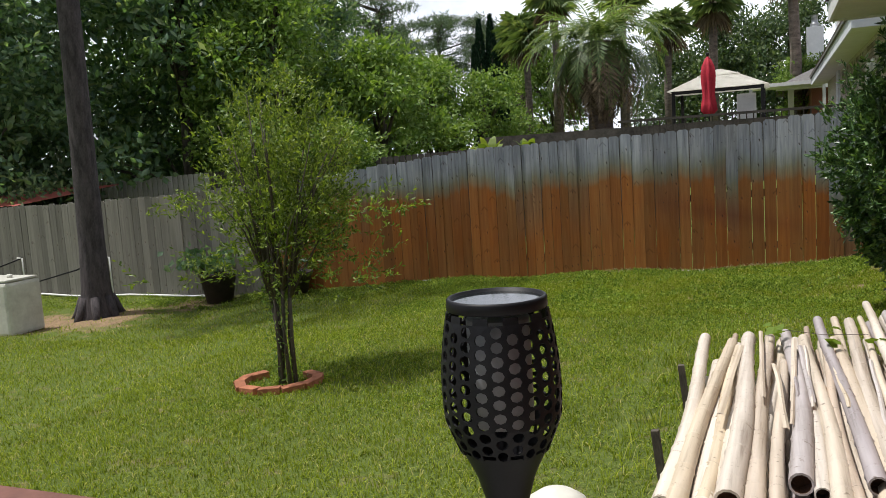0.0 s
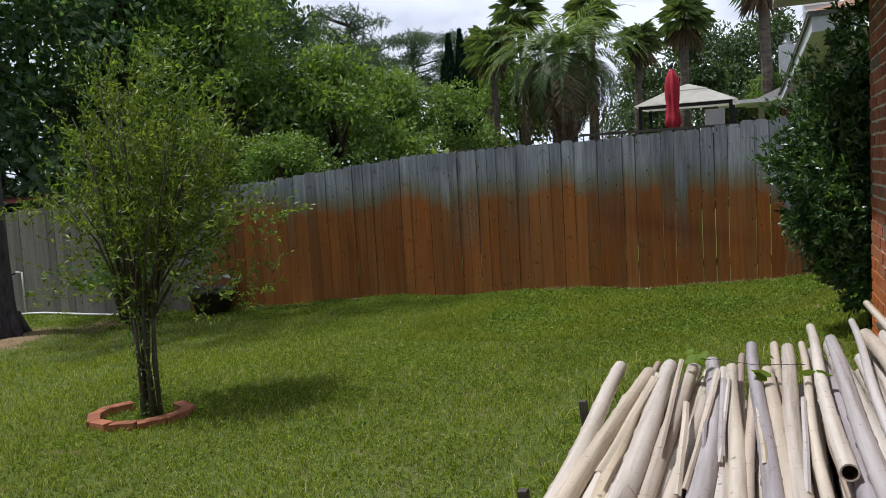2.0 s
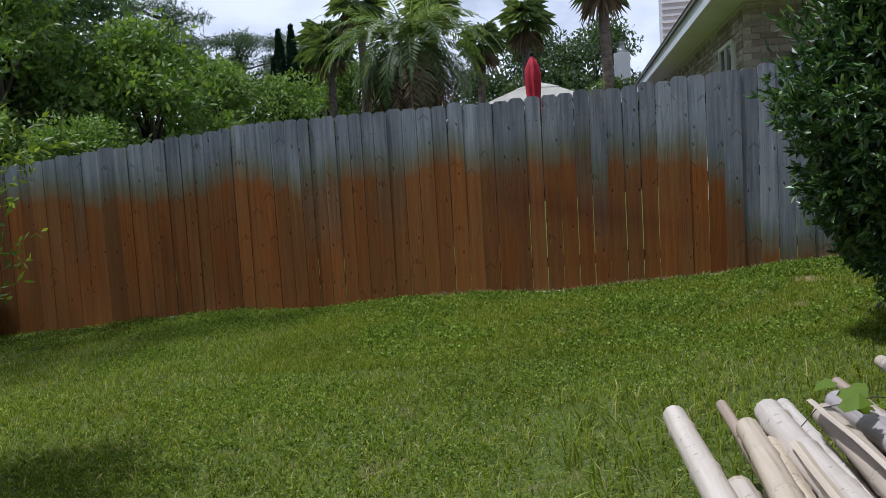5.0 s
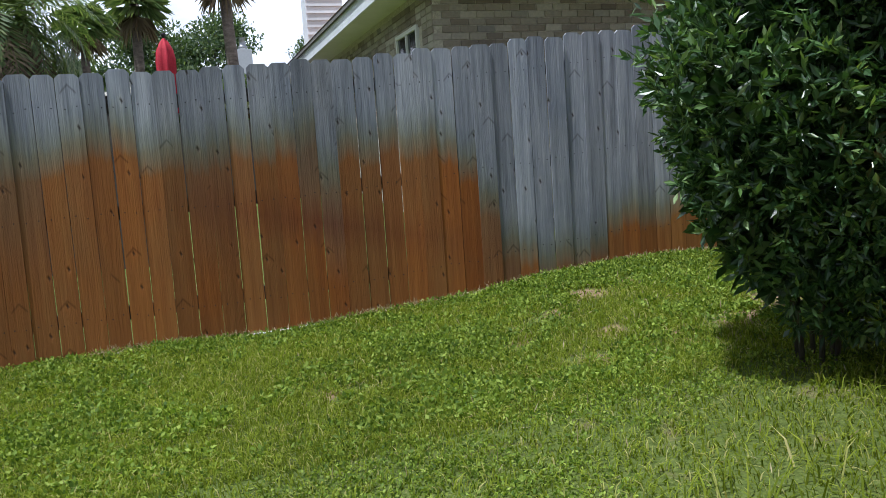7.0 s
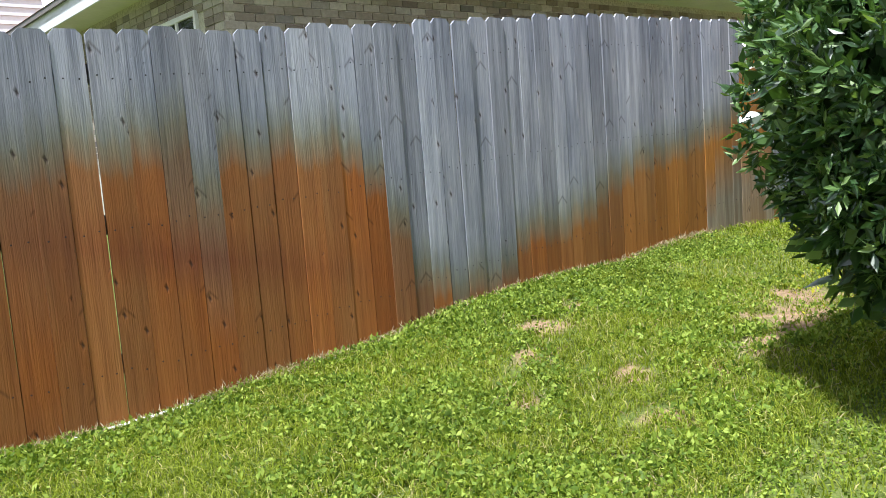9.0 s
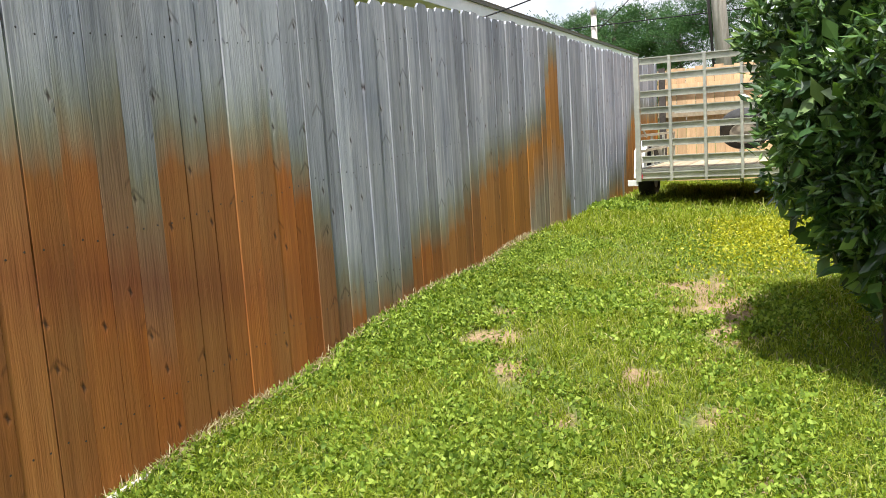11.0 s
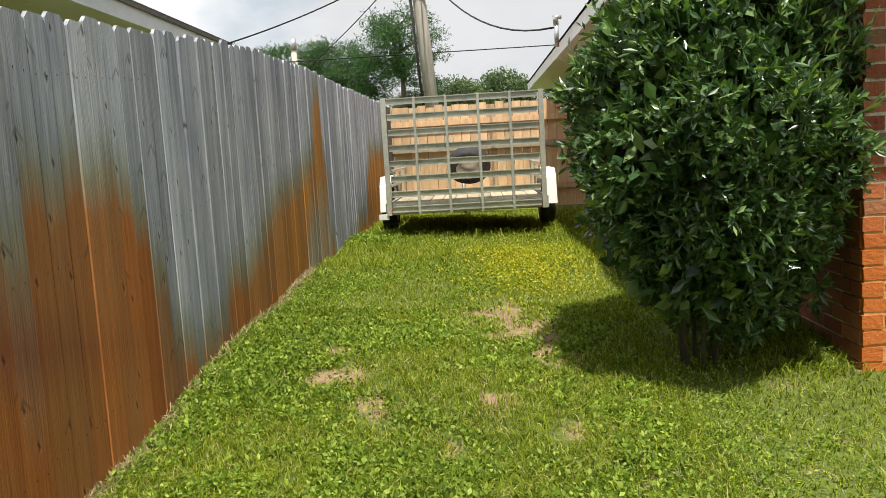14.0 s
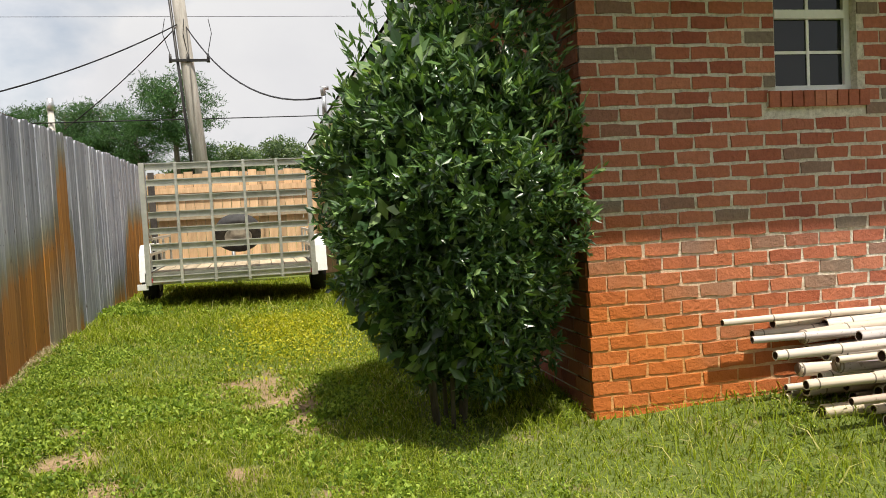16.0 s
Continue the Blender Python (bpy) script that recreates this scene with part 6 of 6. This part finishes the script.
for x_ in (-1.2, 1.1):
    part("post", box(bmesh.new(), x_ - 0.05, x_ + 0.05, -0.45, -0.35, -0.4, 2.05), M_WHITE, pc)
wc = thing("storage_cupboard", (-0.85, 27.4, 0.9), "small white outdoor cupboard on the deck", "cupboard")
part("body", box(bmesh.new(), -0.28, 0.28, -0.2, 0.2, 0.0, 1.75, 0.02), M_WHITE, wc)
part("door", box(bmesh.new(), -0.24, 0.24, -0.225, -0.203, 0.06, 1.68, 0.004), M_WHITE, wc)

# ---- bricks of the house walls ----
rk = random.Random(3)
brick_kinds = []
for k in range(6):
    me_ = bpy.data.meshes.new("brick")
    _b = box(bmesh.new(), -0.01, 0.011, -(BL - 0.018) / 2, (BL - 0.018) / 2, -(BH - 0.018) / 2, (BH - 0.018) / 2)
    bmesh.ops.subdivide_edges(_b, edges=[e for e in _b.edges if abs(e.verts[0].co.y - e.verts[1].co.y) > 0.1], cuts=2)
    for v_ in _b.verts:
        j_ = 0.0050 if v_.co.x < 0 else 0.001
        v_.co += Vector((rk.uniform(-j_, j_) * 0.6, rk.uniform(-j_, j_), rk.uniform(-j_, j_)))
    _b.to_mesh(me_)
    _b.free()
    me_.materials.append(M_BRICK)
    brick_kinds.append(me_)
far_v, far_f = [], []
cube_f = [(0, 1, 3, 2), (4, 6, 7, 5), (0, 4, 5, 1), (2, 3, 7, 6), (0, 2, 6, 4), (1, 5, 7, 3)]


def far_brick(x0, x1, y0, y1, z0, z1):
    k = len(far_v)
    far_v.extend([(x, y, z) for x in (x0, x1) for y in (y0, y1) for z in (z0, z1)])
    far_f.extend([tuple(k + i for i in q) for q in cube_f])


z, course, near = HBASE + 0.0, 0, 0
while z + BH < HTOP:
    y = HY - (0 if course % 2 else BL / 2)
    if course % 2 == 0:
        far_brick(-0.010 + 0, 0.011, y + 0.006 - HY, -0.001, z + 0.006 - HBASE, z + BH - 0.006 - HBASE)
    while y - BL > -6:
        y0, y1 = y - BL + 0.009, y - 0.009
        lo, hi = z + 0.009, z + BH - 0.009
        pieces = [(y0, y1)]
        if hi > WIN[2] - 0.10 and lo < WIN[3]:
            cut = []
            for a, b in pieces:
                wa, wb = (WIN[0], WIN[1]) if lo > WIN[2] else (WIN[0] - 0.05, WIN[1] + 0.05)
                if b > wb:
                    cut.append((max(a, wb + 0.004), b))
                if a < wa:
                    cut.append((a, min(b, wa - 0.004)))
                if b <= wb and a >= wa:
                    pass
            pieces = [q for q in set(cut) if q[1] - q[0] > 0.03]
        for a, b in pieces:
            if y1 > 5.3 and z > -0.5 and abs((b - a) - (BL - 0.018)) < 1e-6 and near < 298:
                o = put("brick", rk.choice(brick_kinds), None, wall_w, at=(0.001 + rk.uniform(-0.003, 0.002), (a + b) / 2 - HY, (lo + hi) / 2 - HBASE))
                o.rotation_euler = (rk.uniform(-0.008, 0.008), 0, rk.uniform(-0.01, 0.01))
                near += 1
            else:
                e = rk.uniform(-0.004, 0.001)
                far_brick(-0.009 + e, 0.011, a - HY, b - HY, lo - HBASE, hi - HBASE)
        y -= BL
    z += BH
    course += 1
o = put("far_bricks", mesh_arrays("far_bricks", far_v, far_f), M_BRICK, wall_w, "red bricks farther along the wall")
tagged(o, kind="stuff")
far_v, far_f = [], []
z, course = HBASE, 0
while z + BH < HTOP:
    x = 0.0 + (0 if course % 2 else BL / 2) + 0.012
    if not course % 2:
        far_brick(0.012, x - 0.006, -0.011, 0.0, z + 0.006 - HBASE, z + BH - 0.006 - HBASE)
    while x + BL < 14:
        far_brick(x + 0.006, x + BL - 0.006, -0.011, 0.0, z + 0.006 - HBASE, z + BH - 0.006 - HBASE)
        x += BL
    z += BH
    course += 1
o = put("side_bricks", mesh_arrays("side_bricks", far_v, far_f), M_BRICK, wall_n, "red bricks of the side wall")
tagged(o, kind="stuff")
# neighbour's pale bricks: the upper part seen over the fence
pale = Nodes("mixed_pale_brick")
_g = pale.n("NewGeometry")
_f = pale.noise(pale.world(), 22.0, 4, 0.65)
_c = pale.ramp(_g.outputs["Random Per Island"], [(0.0, (0.20, 0.16, 0.14)), (0.25, (0.30, 0.25, 0.21)), (0.6, (0.40, 0.35, 0.30)), (0.9, (0.55, 0.50, 0.45)), (1.0, (0.12, 0.11, 0.11))])
pale.color(pale.mix(0.5, _c, pale.ramp(_f, [(0.3, grey3(0.6)), (0.7, grey3(1.2))]), "MULTIPLY"))
pale.rough(0.9)
pale.bump(_f, 0.5, 0.006)
far_v, far_f = [], []
z, course = 0.9, 0
while z + BH < NZ - 0.03:
    x = 0 if course % 2 else BL / 2
    while x + BL < 20:
        e = rk.uniform(-0.003, 0.004)
        far_brick(x + 0.006, x + BL - 0.006, -0.004 + e, 0.012, z + 0.006, z + BH - 0.006)
        x += BL
    y = 0.0
    while y + BL < 8:
        if not (0.55 < y + BL / 2 < 1.65 and z > 1.1 and z < 2.4):
            far_brick(-0.002, 0.012, y + 0.008, y + BL - 0.006, z + 0.006, z + BH - 0.006)
        y += BL
    z += BH
    course += 1
o = put("pale_bricks", mesh_arrays("pale_bricks", far_v, far_f), pale.m, nh, "mixed pale tan and grey bricks")
tagged(o, kind="stuff")

# ---- grass and weeds ----
rg = np.random.default_rng(77)


def bareness(x, y):
    x, y = x + 0.10 * np.sin(11 * y + 3 * np.sin(7 * x)), y + 0.09 * np.sin(13 * x + 2 * np.sin(9 * y))
    b = np.full_like(x, -2.0)
    for cx, cy, r in BARE:
        b = np.maximum(b, 1 - np.hypot(x - cx, y - cy) / r)
    b = b + 0.45 * np.sin(7.3 * x + 2 * np.sin(5.1 * y)) * np.sin(6.1 * y + 2 * np.sin(4.7 * x)) * (b > -0.9)
    return b


def scatter(n, x0, x1, y0, y1):
    x, y = rg.uniform(x0, x1, n), rg.uniform(y0, y1, n)
    patch = 0.5 + 0.5 * np.sin(x * 3.1 + 2 * np.sin(y * 2.3)) * np.sin(y * 2.7 + 1.7 * np.sin(x * 1.9))
    keep = (bareness(x, y) + 0.25 * (patch - 0.5) < 0.15 + 0.9 * rg.random(n) ** 4) & ~((x > HX - 0.02) & (y < HY + 0.02))
    keep &= ~((x > -1.7) & (y < 1.4))
    return x[keep], y[keep]


def blades(n, x0, x1, y0, y1, h, w):
    x, y = scatter(n, x0, x1, y0, y1)
    m = len(x)
    z = land(x, y)
    a = rg.uniform(0, 6.283, m)
    hh = h * rg.uniform(0.5, 1.3, m)
    lean = hh * rg.uniform(0.3, 1.5, m)
    ww = w * rg.uniform(0.7, 1.3, m) / 2
    b = a + rg.uniform(0.8, 2.3, m)
    base = np.stack([x, y, z - 0.004], 1)
    side = np.stack([np.cos(b) * ww, np.sin(b) * ww, 0 * ww], 1)
    mid = base + np.stack([np.cos(a) * lean * 0.35, np.sin(a) * lean * 0.35, hh * 0.62], 1)
    tip = base + np.stack([np.cos(a) * lean, np.sin(a) * lean, hh * 0.78], 1)
    v = np.stack([base - side, base + side, mid + side * 0.8, mid - side * 0.8, tip], 1).reshape(-1, 3)
    i = np.arange(m)[:, None] * 5
    f = np.concatenate([i + [0, 1, 2], i + [0, 2, 3], i + [3, 2, 4]], 1).reshape(-1, 3)
    return v, f


def weeds(n, x0, x1, y0, y1, size, up=0.6):
    x, y = scatter(n, x0, x1, y0, y1)
    u, w = x + 0.3 * np.sin(2.9 * y), y + 0.25 * np.sin(3.7 * x + 1)
    dens = 0.34 + 0.55 * np.sin(u * 2.2 + 1.5 * np.sin(w * 1.7)) * np.cos(w * 2.9 + u) + 0.55 * np.sin(u * 9 + w * 5 + 2 * np.sin(w * 7)) * np.sin(w * 10 + 2 * np.sin(u * 6)) + 0.35 * np.clip((y - 10.0) / 0.8, 0, 1)
    dens = np.clip(dens, 0.02, 1) ** 1.6 * 1.25 * np.clip((y - 3.5) / 4.5, 0.3, 1)
    k = rg.random(len(x)) < dens
    x, y = x[k], y[k]
    c = np.stack([x, y, land(x, y) + 0.02], 1)
    c = np.repeat(c, 6, 0) + rg.normal(size=(len(c) * 6, 3)) * [0.028, 0.028, 0.010]
    c[:, 2] = np.maximum(c[:, 2], land(c[:, 0], c[:, 1]) + 0.006)
    return leaves(c, size, size * 0.6, rg, up * 0.4, None, 0.15)


v, f = merged([blades(128000, -5.5, 4.0, 3.0, 10.9, 0.048, 0.0046), blades(90000, -3.2, 2.6, 8.4, 10.9, 0.052, 0.0044), blades(60000, -13, 7.5, 7.4, 10.9, 0.045, 0.007), blades(58000, -12, -1, 3.0, 8.0, 0.045, 0.007),
               blades(26000, 4, 10.5, 7.5, 10.9, 0.07, 0.008), blades(1100, 0.9, 2.2, 7.42, 8.0, 0.09, 0.007), blades(2600, -0.9, 1.1, 4.0, 7.4, 0.12, 0.007), blades(1500, 6.4, 9.0, 8.0, 10.8, 0.14, 0.008)])
g_ = put("grass", mesh_arrays("grass", v, f), L_GRASS, None, "short green grass blades covering the lawn")
tagged(g_, category="grass", kind="stuff")
v, f = merged([weeds(52000, -4.5, 3.2, 4.5, 10.9, 0.019), weeds(17000, -2.5, 2.6, 8.6, 10.9, 0.031, 0.9), weeds(14000, -12, 4, 9.9, 10.9, 0.024), weeds(8000, -1.0, 4.5, 8.6, 10.9, 0.024), weeds(900, 6.0, 9.5, 8.2, 10.8, 0.04), weeds(700, 5.9, 7.0, 10.35, 10.88, 0.06, 1.6)])
g_ = put("weeds", mesh_arrays("weeds", v, f), L_WEED, None, "low broad-leaved clover weeds near the fence")
tagged(g_, category="weeds", kind="stuff")

m_ = 5200
px_, py_ = 4.3 + rg.normal(0, 0.75, m_), 8.98 + rg.normal(0, 0.27, m_)
pp = np.stack([px_, py_, land(px_, py_) + rg.uniform(0.015, 0.05, m_)], 1)
v, f = leaves(pp, 0.028, 0.018, rg, 0.2, None, 0.15)
g_ = put("creeper", mesh_arrays("creeper", v, f), L_YELLOW, None, "yellow-green creeping groundcover in the sunny lane")
tagged(g_, category="weeds", kind="stuff")
m_ = 9000
px_ = rg.uniform(-2.2, 4.0, m_)
py_ = 10.915 - np.abs(rg.normal(0, 0.04, m_))
pp = np.stack([px_, py_, land(px_, py_) + rg.uniform(0.0, 0.03, m_)], 1)
v, f = leaves(pp, 0.05, 0.004, rg, 0.25, None, 0.1)
g_ = put("dry_grass", mesh_arrays("dry_grass", v, f), L_STRAW, None, "dry cut grass lying along the fence foot")
tagged(g_, category="dry grass", kind="stuff")
# dead stalks mixed in the lawn
xx, yy = rg.uniform(-4, 3.5, 9000), rg.uniform(7.0, 10.85, 9000)
bb = bareness(xx, yy)
kk = (bb > -0.7) | (rg.random(9000) < 0.12)
xx, yy = xx[kk], yy[kk]
pp = np.stack([xx, yy, land(xx, yy) + rg.uniform(0.0, 0.02, len(xx))], 1)
v, f = leaves(pp, 0.06, 0.004, rg, 0.15, None, 0.1)
g_ = put("dead_stalks", mesh_arrays("dead_stalks", v, f), L_STRAW, None, "dry straw stalks scattered on bare soil patches")
tagged(g_, category="dry grass", kind="stuff")

# ---- nail heads on the fence boards ----
nv, nf = [], []
for b_ in [c for c in fence.children if c.name.startswith("board") and -4.5 < c.location.x < 5.0]:
    x_ = b_.location.x
    zt_, zg_ = float(np.interp(x_, TOP_X, TOP_Z)), float(np.interp(x_, LAND_X, LAND_Z))
    for zz in (zt_ - 0.22, (zt_ + zg_) / 2, zg_ + 0.25):
        for dx in (-0.035, 0.035):
            cx_, cz_ = x_ + dx + rk.uniform(-0.006, 0.006), zz + rk.uniform(-0.015, 0.015)
            k = len(nv)
            nv.extend([(cx_ + 0.0045 * math.cos(a), -0.0065, cz_ + 0.0045 * math.sin(a)) for a in (j * math.pi / 3 for j in range(6))])
            nv.append((cx_, -0.008, cz_))
            nf.extend([(k + j, k + (j + 1) % 6, k + 6) for j in range(6)])
o = put("nail_heads", mesh_arrays("nail_heads", nv, nf), M_DARKMETAL, fence, "small dark nail heads")
tagged(o, kind="stuff")
